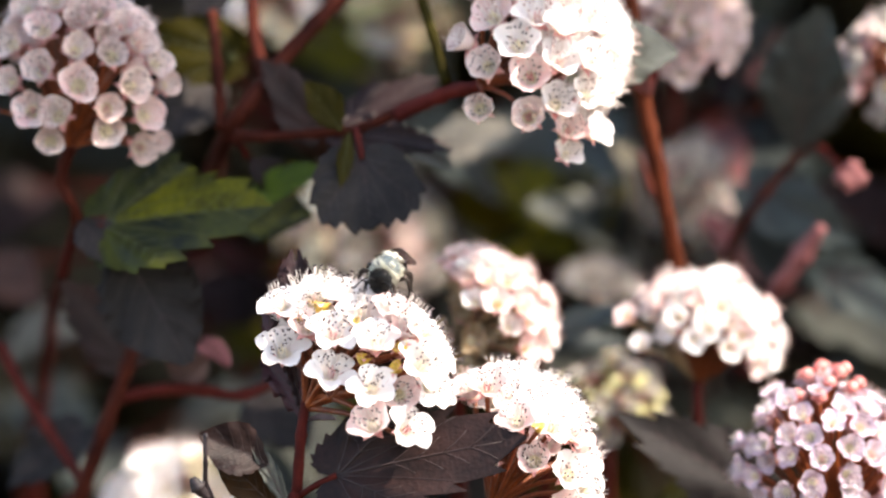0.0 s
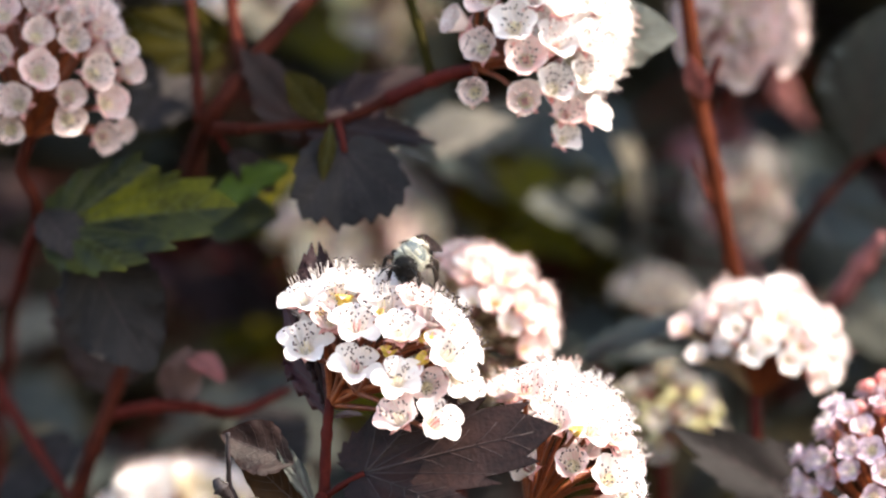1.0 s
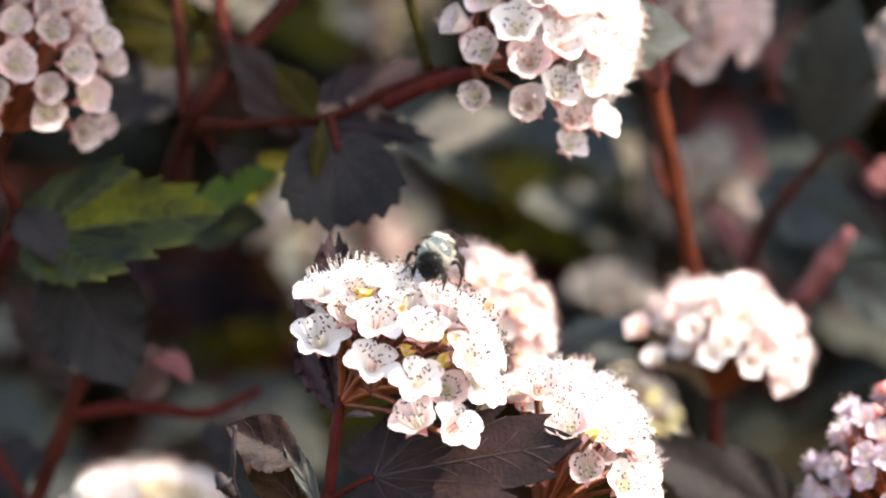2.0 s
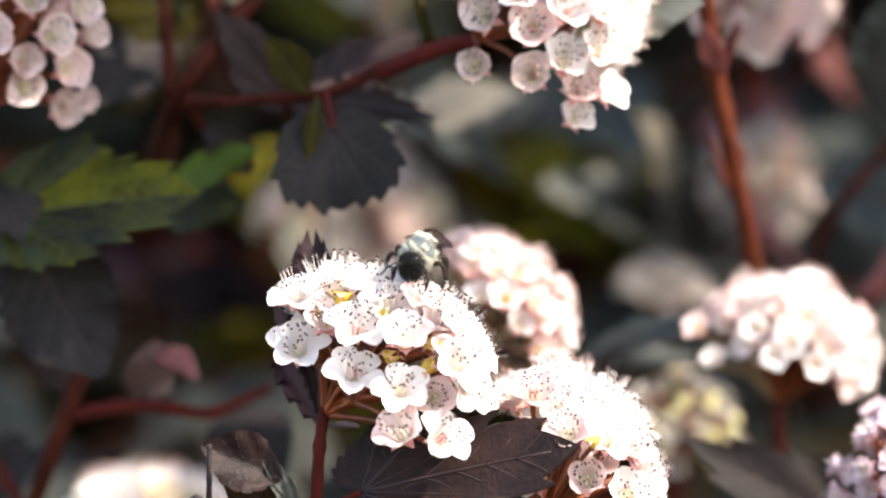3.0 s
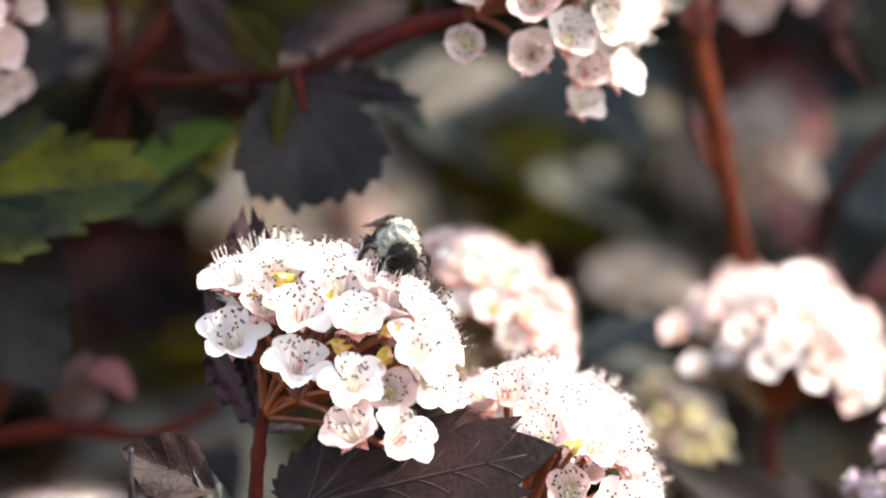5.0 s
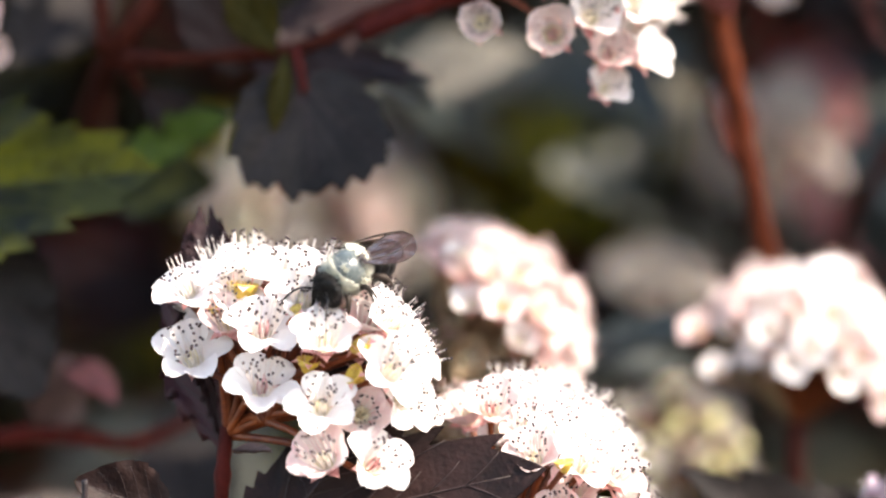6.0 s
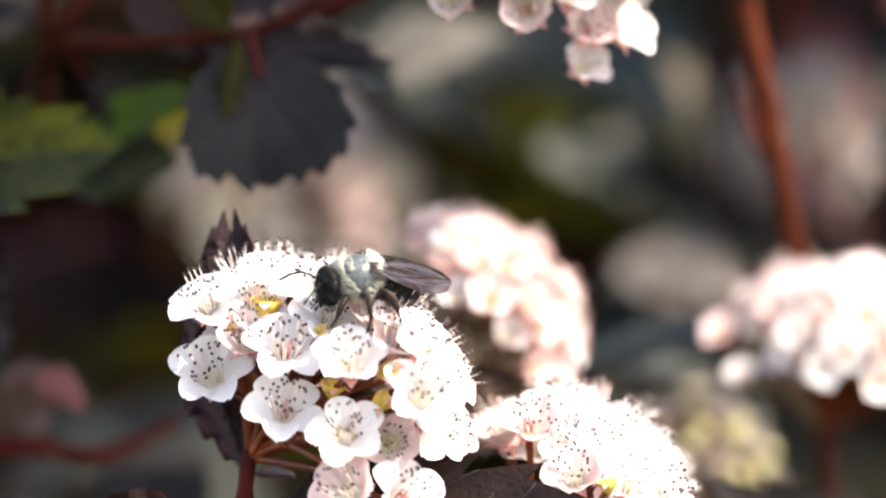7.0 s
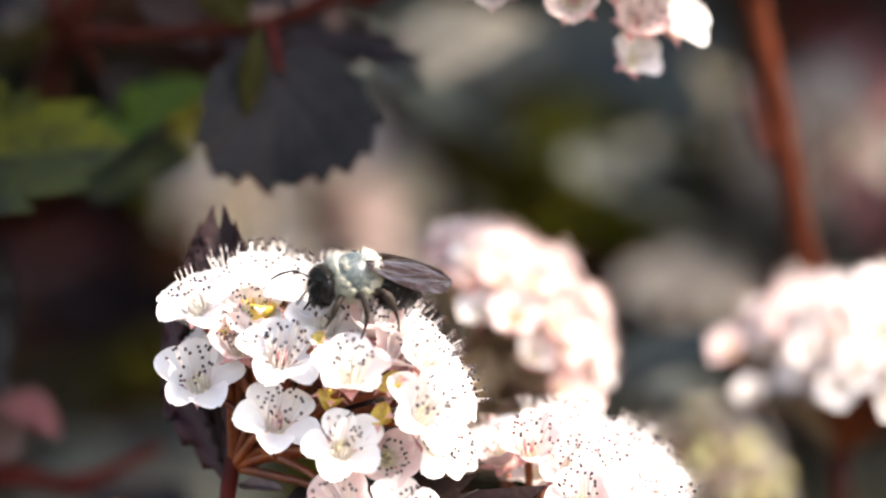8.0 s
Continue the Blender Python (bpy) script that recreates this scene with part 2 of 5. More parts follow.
# ---- flowers ----
def petal_rows(length, width, cup, curl, seed, nv=7, nu=6):
    r = random.Random(seed)
    ph = [r.uniform(0, 6.28) for _ in range(4)]
    rows = []
    for i in range(nv + 1):
        v = math.sin(math.pi / 2 * i / nv)
        w = width * max(0.30 * (1 - v), math.sqrt(max(0.0, 1 - ((v - 0.53) / 0.475) ** 2)))
        row = []
        for j in range(nu + 1):
            u = 2 * j / nu - 1
            x = w * u
            z = cup * (x * x) / width + curl * v * v * length + 0.04 * length * math.sin(3.2 * u + ph[0]) * v * v + 0.02 * length * math.sin(7 * u + ph[1] + 4 * v) * v
            row.append((x, length * v - 0.02 * length * u * u * v + 0.012 * length * math.sin(9 * u + ph[2]) * v, z))
        rows.append(row)
    return rows

def petal_place(i, tilt, seed):
    r = random.Random(seed * 31 + i)
    return Matrix.Rotation(radians(72 * i + r.uniform(-7, 7)), 4, "Z") @ Matrix.Translation((0, 1.15, 0.15 + 0.12 * (i % 2))) @ Matrix.Rotation(radians(tilt + r.uniform(-9, 9)), 4, "X")

def core_geo(g, sepal=0, disc=1, carpels=2, seed=0):
    """The cup under the petals with its sepals, nectar disc and carpels."""
    r = random.Random(seed)
    g.lathe([(0.25, -1.5), (0.7, -1.25), (1.15, -0.6), (1.35, 0.05), (1.25, 0.1)], 12, sepal)
    g.lathe([(1.25, 0.1), (1.05, -0.12), (0.6, -0.35), (0.05, -0.4)], 12, disc)
    for i in range(5):
        rows = []
        for a in range(4):
            v = a / 3
            w = 0.68 * (1 - v) + 0.03
            rows.append([(-w, 1.25 + 1.45 * v, -0.2 + 0.25 * v), (0, 1.25 + 1.55 * v, -0.35 + 0.25 * v), (w, 1.25 + 1.45 * v, -0.2 + 0.25 * v)])
        g.grid(rows, sepal, Matrix.Rotation(radians(72 * i + 36), 4, "Z"))
    for i in range(4):
        a = i * 1.571 + r.uniform(-0.3, 0.3)
        g.tube([(0.35 * math.cos(a), 0.35 * math.sin(a), -0.3), (0.42 * math.cos(a), 0.42 * math.sin(a), 0.5), (0.5 * math.cos(a), 0.5 * math.sin(a), 1.7)], [0.26, 0.22, 0.06], 6, carpels)

def stamen_geo(g, count, seed, fil=0, anth=1, sides=3, spread=1.0):
    r = random.Random(seed)
    for i in range(count):
        a = 2 * math.pi * (i + r.uniform(-0.4, 0.4)) / count
        lean = r.uniform(0.0, 0.44) * spread
        ln = r.uniform(2.9, 4.8)
        d = Vector((math.cos(a), math.sin(a), 0))
        p0 = d * 1.0
        p1 = p0 + d * (math.sin(lean) * ln * 0.45) + Vector((0, 0, math.cos(lean) * ln * 0.55))
        p2 = p0 + d * (math.sin(lean * 0.9) * ln * 0.85) + Vector((r.uniform(-0.2, 0.2), r.uniform(-0.2, 0.2), math.cos(lean) * ln))
        g.tube([p0, p1, p2], [0.09, 0.075, 0.06], sides, fil, caps=False)
        g.ball(p2, (0.20, 0.20, 0.16), anth, 5, 3, None)

def make_petals(mat, key, length=3.4, width=1.85, cup=0.55, curl=0.0):
    out = []
    for s in range(4):
        g = Geo()
        g.grid(petal_rows(length * (1 + 0.07 * math.sin(s * 2.1)), width * (1 + 0.06 * math.cos(s * 1.7)), cup, curl, s + 11))
        out.append(g.mesh("petal_" + key, [mat]))
    return out

CORES = []
for s in range(3):
    g = Geo()
    core_geo(g, 0, 1, 2, s)
    CORES.append(g.mesh("flower_core", [SEPAL, DISC_PALE, SEPAL if s == 1 else DISC_PALE]))
STAMENS = []
for s in range(4):
    g = Geo()
    stamen_geo(g, 25, s + 3)
    STAMENS.append(g.mesh("stamen_tuft", [FILAMENT, ANTHER]))
STAMENS_PALE = []
for s in range(4):
    g = Geo()
    stamen_geo(g, 18, s + 30)
    STAMENS_PALE.append(g.mesh("stamen_tuft", [FILAMENT, ANTHER_PALE if s % 2 else ANTHER]))
SPENT = []
for s in range(2):
    g = Geo()
    g.lathe([(0.3, -2.2), (0.9, -1.6), (1.6, -0.6), (1.9, 0.2), (1.75, 0.25), (1.2, -0.3), (0.1, -0.7)], 12, 0)
    for i in range(5):
        rows = [[(-0.7 * (1 - v), 1.7 + 1.3 * v, 0.1 - 0.5 * v), (0, 1.75 + 1.5 * v, 0.0 - 0.5 * v), (0.7 * (1 - v), 1.7 + 1.3 * v, 0.1 - 0.5 * v)] for v in (0, 0.5, 1)]
        g.grid(rows, 1, Matrix.Rotation(radians(72 * i), 4, "Z"))
    for i in range(4):
        a = i * 1.6
        g.tube([(1.3 * math.cos(a), 1.3 * math.sin(a), 0), (1.5 * math.cos(a), 1.5 * math.sin(a), 1.4)], [0.07, 0.05], 3, 1)
    SPENT.append(g.mesh("spent_flower", [DISC, SEPAL]))
PETALS = {"white": make_petals(PETAL, "white", 3.6, 1.95, 0.6, 0.0), "pink": make_petals(PETAL_PINK, "pink", 3.2, 1.95, 0.5, 0.05), "shell": make_petals(PETAL_SHELL, "shell", 3.1, 2.2, 0.75, 0.12), "mauve": make_petals(PETAL_MAUVE, "mauve", 3.0, 1.9, 0.6, 0.05)}

def flower(parent, m, kind="white", tilt=22, seed=0, stamens=None):
    """One open flower as a part of its sprig: cup, five petals, stamens."""
    if kind == "spent":
        return part("spent_flower", SPENT[seed % 2], parent, m, "petal-less yellow flower cup")
    f = part("flower", CORES[seed % 3], parent, m)
    if kind == "bare":
        part("stamen_tuft", (stamens or STAMENS)[seed % 4], f, Matrix.Rotation(seed * 1.3, 4, "Z"))
        return f
    for i in range(5):
        part("petal", PETALS[kind][(seed + i) % 4], f, Matrix.Scale(MM, 4) @ petal_place(i, tilt, seed) @ Matrix.Scale(1 / MM, 4))
    part("stamen_tuft", (stamens or STAMENS)[seed % 4], f, Matrix.Rotation(seed * 1.3, 4, "Z"), "white filaments with dark anthers")
    return f

def bulk_flower(mat, tilt, seed, count=14, open_disc=DISC_PALE):
    g = Geo()
    core_geo(g, 0, 1, 1, seed)
    for i in range(5):
        g.grid(petal_rows(3.3, 2.1, 0.6, 0.05, seed * 7 + i, 4, 4), 2, petal_place(i, tilt, seed))
    if count:
        stamen_geo(g, count, seed, 3, 4)
    return g.mesh("flower", [SEPAL, open_disc, mat, FILAMENT, ANTHER_PALE])

def bud_mesh(mat, seed):
    g = Geo()
    g.lathe([(0.25, -2.2), (0.8, -1.8), (1.1, -1.0), (1.2, -0.4)], 9, 0)
    g.lathe([(1.2, -0.4), (1.55, 0.2), (1.6, 0.8), (1.25, 1.5), (0.6, 1.9), (0.02, 2.0)], 9, 1)
    for i in range(5):
        rows = [[(-0.6 * (1 - v), 1.25 + 0.45 * math.sin(v * 2.5), -0.5 + 1.6 * v), (0, 1.35 + 0.45 * math.sin(v * 2.5), -0.5 + 1.7 * v), (0.6 * (1 - v), 1.25 + 0.45 * math.sin(v * 2.5), -0.5 + 1.6 * v)] for v in (0, 0.33, 0.66, 1)]
        g.grid(rows, 0, Matrix.Rotation(radians(72 * i + seed * 20), 4, "Z"))
    return g.mesh("bud", [SEPAL if mat is not BUD_GREEN else BUD_GREEN, mat])

BULK = {
    "white": [bulk_flower(PETAL, 25 + 12 * s, s) for s in range(3)],
    "tan": [bulk_flower(TAN_STALK, 40 + 12 * s, s + 25, 6) for s in range(3)],
    "pink": [bulk_flower(PETAL_PINK, 30 + 12 * s, s + 5, 14, DISC) for s in range(3)],
    "shell": [bulk_flower(PETAL_SHELL, 58 + 8 * s, s + 9, 8) for s in range(3)],
    "mauve": [bulk_flower(PETAL_MAUVE, 35 + 12 * s, s + 13, 10) for s in range(3)],
    "faded": [bulk_flower(PETAL_SHADED, 40 + 10 * s, s + 21, 8) for s in range(3)],
    "cream": [bulk_flower(PETAL_CREAM, 40 + 10 * s, s + 17, 10) for s in range(3)],
}
ROSE = surface("bud_rose", (0.13, 0.034, 0.036), (0.22, 0.070, 0.070), 300, 0.6, 0.2, 0.15, 0.15)
BUDS = {"rose": [bud_mesh(ROSE, s) for s in range(2)], "coral": [bud_mesh(CORAL, s) for s in range(2)], "green": [bud_mesh(BUD_GREEN, s) for s in range(2)], "pink": [bud_mesh(PETAL_PINK, s) for s in range(2)]}

def pedicel(parent, a, b, inv, r=0.42, mat=None):
    """A thin stalk from the fork a to the flower b, both in world metres."""
    a, b = inv @ Vector(a), inv @ Vector(b)
    mid = a.lerp(b, 0.55) + Vector((0, 0, 0.0012))
    g = Geo()
    g.tube([p / MM for p in curve_points([a, mid, b], 4)], [r * 1.25, r * 1.15, r, r, r * 0.95, r * 0.9, r * 0.9, r, r * 1.2], 6)
    return part("pedicel", g.mesh("pedicel", [mat or PEDICEL]), parent)

def corymb(thing, center, radius, axis, count, kinds, fork, spread=100, seed=1, separate=False, size=1.0, tilt=25, flat=0.85, stalk=None, lift=0.0):
    """A domed head of flowers round a centre; axis points out of the dome, fork is where the stalks part."""
    r = random.Random(seed)
    axis = Vector(axis).normalized()
    inv = thing.matrix_basis.inverted()
    q = Vector((0, 0, 1)).rotation_difference(axis)
    lo = math.cos(radians(spread))
    for i in range(count):
        z = 1 - (1 - lo) * (i + 0.5) / count
        a = i * 2.39996 + r.uniform(-0.18, 0.18)
        s = math.sqrt(max(0, 1 - z * z))
        n = q @ Vector((s * math.cos(a), s * math.sin(a), z))
        rad = radius * (r.uniform(0.90, 1.06) if separate else r.uniform(0.85, 1.10))
        c = Vector(center) + n * rad * (1 - (1 - flat) * max(0, z))
        nn = (n + Vector((r.uniform(-0.22, 0.22), r.uniform(-0.22, 0.22), r.uniform(-0.15, 0.25))) + Vector((0.4, -0.3, 1.0)) * lift).normalized()
        kind = kinds[int(r.random() * len(kinds))]
        m = inv @ facing(c, nn, (r.uniform(-1, 1), r.uniform(-1, 1), r.uniform(-1, 1)), size * r.uniform(0.9, 1.08))
        if kind in ("coral", "green", "pinkbud"):
            part("bud", BUDS["pink" if kind == "pinkbud" else kind][i % 2], thing, m)
        elif separate:
            flower(thing, m, kind, tilt + r.uniform(-10, 14), i + seed, STAMENS_PALE)
        else:
            part("flower", BULK[kind][i % 3], thing, m)
        pedicel(thing, fork, c - nn * 0.0013 * size, inv, 0.40 if separate else 0.5, stalk)

def thing_at(name, at, label, category, group=""):
    ob = new(name)
    ob.location = at
    bpy.context.view_layer.update()
    return tagged(ob, label, category, group)

def stem(thing, name, pts, radii, mat=STEM_RED, sides=9, label=""):
    """A tapering stem through world places, with knots at its bends."""
    inv = thing.matrix_basis.inverted()
    line = curve_points(pts, 6)
    n = len(line)
    rr = []
    for i in range(n):
        t = i / (n - 1) * (len(radii) - 1)
        k = min(int(t), len(radii) - 2)
        rr.append((radii[k] + (radii[k + 1] - radii[k]) * (t - k)) * (1 + 0.07 * math.sin(i * 2.3) + (0.18 if i % 6 == 0 and 0 < i < n - 1 else 0)))
    g = Geo()
    g.tube([(inv @ p) / MM for p in line], rr, sides)
    return part(name, g.mesh(name, [mat]), thing, None, label)

# ---- leaves ----
OUTLINES = {
    "ovate": [(0, 0.05), (0.08, 0.35), (0.2, 0.72), (0.35, 0.97), (0.5, 1.0), (0.65, 0.86), (0.8, 0.58), (0.92, 0.27), (1, 0.01)],
    "feather": [(0, 0.1), (0.25, 0.55), (0.55, 0.95), (0.75, 0.98), (0.88, 0.72), (0.95, 0.42), (1, 0.05)],
    "slim": [(0, 0.08), (0.15, 0.55), (0.35, 0.95), (0.55, 0.95), (0.75, 0.65), (0.9, 0.3), (1, 0.02)],
}

LOBES = {
    "lobed": [(0, 1.0), (14, 0.95), (27, 0.80), (38, 0.70), (50, 0.72), (62, 0.70), (78, 0.52), (100, 0.36), (125, 0.22), (150, 0.10)],
    "fan": [(0, 0.80), (15, 0.82), (30, 0.90), (42, 0.96), (55, 0.96), (70, 0.84), (90, 0.62), (115, 0.38), (145, 0.15)],
}

def palm_leaf(length, width, shape, fold, bend, teeth, seed, mats, tooth):
    """A leaf that spreads from its stalk end, toothed all round, with veins fanning out."""
    r = random.Random(seed)
    prof = LOBES[shape]
    last = prof[-1][0]
    def reach(deg):
        a = abs(deg)
        for (a0, w0), (a1, w1) in zip(prof, prof[1:]):
            if a <= a1:
                return w0 + (w1 - w0) * (a - a0) / (a1 - a0)
        return prof[-1][1]
    most = max(reach(d) * math.sin(radians(d)) for d in range(0, last))
    kx = (width / length) / (2 * most)
    ph = [r.uniform(0, 6.28) for _ in range(4)]
    n = 2 * teeth + 5
    steps = n * 4
    def height(x, y):
        u, v = x / (width / 2), y / length
        th = math.atan2(x, max(y, 0.001) + 0.05 * length)
        ripple = math.cos(th * 13 + ph[2]) * min(1.0, math.hypot(u, v)) * 0.018 * length
        return fold * abs(x) * 0.8 - bend * length * v * abs(v) + ripple + 0.05 * width * math.sin(4 * v + ph[0]) * u + 0.025 * width * math.sin(5 * u + ph[1]) * v
    rows = []
    for k in range(9):
        s = (k / 8) ** 0.8
        row = []
        for i in range(steps + 1):
            deg = -last + 2 * last * i / steps
            f = (abs(deg) / (2 * last) * n) % 1.0
            edge = 1 + tooth * (0.45 - f) * (s ** 6) * (1 + 0.4 * math.sin(int(abs(deg) / (2 * last) * n) * 2.3 + ph[3]))
            rr = reach(deg) * length * s * edge
            x, y = kx * rr * math.sin(radians(deg)), rr * math.cos(radians(deg))
            row.append((x, y, height(x, y)))
        rows.append(row)
    g = Geo()
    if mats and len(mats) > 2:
        # one stretch between the veins is coloured brighter, a painted patch of sun
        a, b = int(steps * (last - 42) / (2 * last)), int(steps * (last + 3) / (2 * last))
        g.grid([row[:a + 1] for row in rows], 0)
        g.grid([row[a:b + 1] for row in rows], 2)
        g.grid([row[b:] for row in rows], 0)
    else:
        g.grid(rows, 0)
    g.grid([[(x, y, z - 0.28) for x, y, z in row] for row in rows], 0)
    wide = length / 34
    for deg, w0 in ((0, 0.34), (24, 0.2), (-24, 0.2), (50, 0.28), (-50, 0.28), (75, 0.18), (-75, 0.18)):
        line = []
        for s in range(8):
            rr = reach(deg) * length * 0.92 * s / 7
            x, y = kx * rr * math.sin(radians(deg)), rr * math.cos(radians(deg))
            line.append((x, y, height(x, y) + 0.03))
        g.tube(line, [w0 * wide * (1 - 0.75 * s / 7) for s in range(8)], 4, 1)
        if abs(deg) in (0, 50):
            for q in (0.3, 0.45, 0.6, 0.75):
                for sgn in (-1, 1):
                    side = []
                    for s in range(5):
                        t = s / 4
                        rr = reach(deg) * length * (q + 0.16 * t)
                        a = radians(deg + sgn * 11 * t / (q + 0.3))
                        x, y = kx * rr * math.sin(a), rr * math.cos(a)
                        side.append((x, y, height(x, y) + 0.02))
                    g.tube(side, [0.15 * wide * (1 - 0.6 * s / 4) for s in range(5)], 3, 1)
    return g.mesh("leaf", mats or [LEAF_DARK, VEIN])

def leaf_mesh(length, width, shape="lobed", fold=0.25, bend=0.15, teeth=9, seed=0, mats=None, tooth=0.16):
    """A toothed leaf with raised veins: stalk end at the origin, tip along y, face along z."""
    if shape in LOBES:
        return palm_leaf(length, width, shape, fold, bend, teeth, seed, mats, tooth)
    r = random.Random(seed)
    prof = OUTLINES[shape]
    nv, nu = teeth * 4, 7
    ph = [r.uniform(0, 6.28) for _ in range(3)]
    def half(v):
        for (a, wa), (b, wb) in zip(prof, prof[1:]):
            if v <= b:
                return (wa + (wb - wa) * (v - a) / (b - a)) * width / 2
        return 0
    def height(x, v):
        u = x / (width / 2)
        return fold * abs(x) - bend * length * v * v + 0.022 * length * math.cos((v - 0.45 * abs(u)) * teeth * 2.2) * abs(u) + 0.05 * width * math.sin(2.5 * v * 3 + ph[0]) * u + 0.03 * width * math.sin(5 * u + ph[1]) * v
    rows = []
    for i in range(nv + 1):
        v = i / nv
        w = half(v) * (1 + tooth * (0.5 - (v * teeth) % 1.0)) if i < nv else half(1)
        row = []
        for j in range(2 * nu + 1):
            u = j / nu - 1
            x = u * w
            row.append((x, length * (v + (0.045 * tooth / 0.16) * abs(u) ** 4 * ((v * teeth) % 1.0)) + 0.10 * length * abs(u) ** 1.5 * v * (1 - v), height(x, v)))
        rows.append(row)
    g = Geo()
    g.grid(rows, 0)
    g.grid([[(x, y, z - 0.28) for x, y, z in row] for row in rows], 2 if mats and len(mats) > 2 else 0)
    mid = [(0, length * v, height(0, v) + 0.02) for v in [i / 14 for i in range(15)]]
    g.tube(mid, [0.30 * (1 - 0.8 * i / 14) * length / 32 for i in range(15)], 5, 1)
    for k in range(1, 6):
        v0 = 0.06 + 0.14 * (k - 1)
        for sgn in (-1, 1):
            line = []
            for s in range(6):
                t = s / 5
                v = min(0.97, v0 + 0.24 * t)
                x = sgn * half(v) * 0.86 * t
                line.append((x, length * (v + 0.10 * (t * 0.86) ** 1.5 * v * (1 - v)), height(x, v) + 0.03))
            g.tube(line, [0.15 * (1 - 0.6 * s / 5) * length / 32 for s in range(6)], 4, 1)
    return g.mesh("leaf", mats or [LEAF_DARK, VEIN])

def leaf(thing, base, tip, face, width=0.75, mats=None, shape="lobed", seed=0, label="", fold=0.25, bend=0.12, teeth=9, stalk=None, name="leaf", tooth=0.16):
    """A leaf from world place base to tip, its upper side towards face; width is a share of its length."""
    base, tip = Vector(base), Vector(tip)
    ln = (tip - base).length / MM
    inv = thing.matrix_basis.inverted()
    me = leaf_mesh(ln, ln * width, shape, fold, bend, teeth, seed, mats, tooth)
    ob = part(name, me, thing, inv @ facing(base, Vector(face), tip - base), label)
    y = (tip - base).normalized()
    z = Vector(face)
    z = (z - y * z.dot(y)).normalized()
    ob.matrix_basis = inv @ (Matrix.Translation(base) @ Matrix((y.cross(z), y, z)).transposed().to_4x4())
    if stalk is not None:
        g = Geo()
        a, b = ob.matrix_basis.inverted() @ (inv @ Vector(stalk)), Vector((0, 0, 0))
        g.tube([p / MM for p in curve_points([a, a.lerp(b, 0.5) + Vector((0, 0, 0.0006)), b], 4)], 0.55, 6)
        part("leaf_stalk", g.mesh("leaf_stalk", [STEM_RED]), ob)
    return ob

SHAKE = []

def sways(ob, layer):
    SHAKE.append((ob, layer))
    return ob

# ---- ground and shrub mass ----
def ground_sheet():
    g = Geo()
    n = 48
    rows = []
    for i in range(n + 1):
        row = []
        for j in range(n + 1):
            x, y = ((j / n * 2 - 1) ** 3) * 400, ((i / n * 2 - 1) ** 3) * 400
            near = math.exp(-(x * x + y * y) / 30)
            row.append((x, y, 0.02 * near * noise.noise(Vector((x * 2.1, y * 2.1, 0)))))
        rows.append(row)
    g.grid(rows)
    ob = new("ground", g.mesh("ground", [SOIL], 1.0))
    return tagged(ob, "dark bare garden soil under the shrub", "ground", kind="structure")

ground_sheet()

def small_leaf(g, m, length, r, slot):
    w = length * r.uniform(0.30, 0.42)
    f = w * r.uniform(0.1, 0.5)
    b = length * r.uniform(0.05, 0.3)
    v = [(0, 0, 0), (-w * 0.75, length * 0.2, f * 0.7), (-w, length * 0.42, f - b * 0.2), (-w * 0.6, length * 0.55, f * 0.6 - b * 0.3), (-w * 0.55, length * 0.78, f * 0.5 - b * 0.6), (0, length, -b), (w * 0.55, length * 0.78, f * 0.5 - b * 0.6), (w * 0.6, length * 0.55, f * 0.6 - b * 0.3), (w, length * 0.42, f - b * 0.2), (w * 0.75, length * 0.2, f * 0.7), (0, length * 0.5, -b * 0.25)]
    faces = [(10, i, i + 1) for i in range(9)] + [(10, 9, 0)]
    g.add(v, faces, slot, m)

def foliage(name, label, count, inside, seed, mats, size=(0.03, 0.055)):
    r = random.Random(seed)
    g = Geo()
    made = 0
    while made < count:
        p = inside(r)
        if p is None:
            continue
        z = Vector((r.gauss(0.15, 0.6), r.gauss(-0.45, 0.5), r.gauss(0.8, 0.45)))
        y = Vector((r.gauss(0, 1), r.gauss(-0.6, 0.6), r.gauss(-0.5, 0.7)))
        small_leaf(g, facing(p, z, y), r.uniform(*size), r, int(r.random() * len(mats)))
        made += 1
    ob = new(name, g.mesh(name, mats, 1.0))
    return tagged(ob, label, "foliage", kind="stuff")

def deep(r):
    return Vector((r.uniform(-0.20, 0.20), r.uniform(0.24, 0.60), r.uniform(0.80, 1.17)))

def around(r):
    p = Vector((r.uniform(-0.75, 0.75), r.uniform(0.05, 1.3), r.uniform(0.25, 1.45)))
    q = ((p.x / 0.75) ** 2 + ((p.y - 0.68) / 0.62) ** 2 + ((p.z - 0.8) / 0.65) ** 2)
    if q > 1 or (abs(p.x) < 0.13 and p.y < 0.30 and 0.84 < p.z < 1.30 and not (p.y > 0.10 and p.z > 1.085)):
        return None
    return p

foliage("shrub_foliage", "dense dark purple and green leaves inside the shrub", 2600, deep, 3, [LEAF_FAR, LEAF_FAR, LEAF_FOREST_LIFTED, LEAF_FOREST_LIFTED, LEAF_GREY, LEAF_OLIVE])
foliage("shrub_foliage", "outer dark purple leaves of the shrub", 5200, around, 5, [LEAF_FAR, LEAF_FOREST_LIFTED, LEAF_DARK, LEAF_GREY, LEAF_OLIVE], (0.035, 0.065))

# leaves added out of sight overhead that darken the deep parts
def unseen_canopy(r):
    return Vector((r.uniform(-0.14, 0.32), r.uniform(0.10, 0.42), r.uniform(1.085, 1.20)))

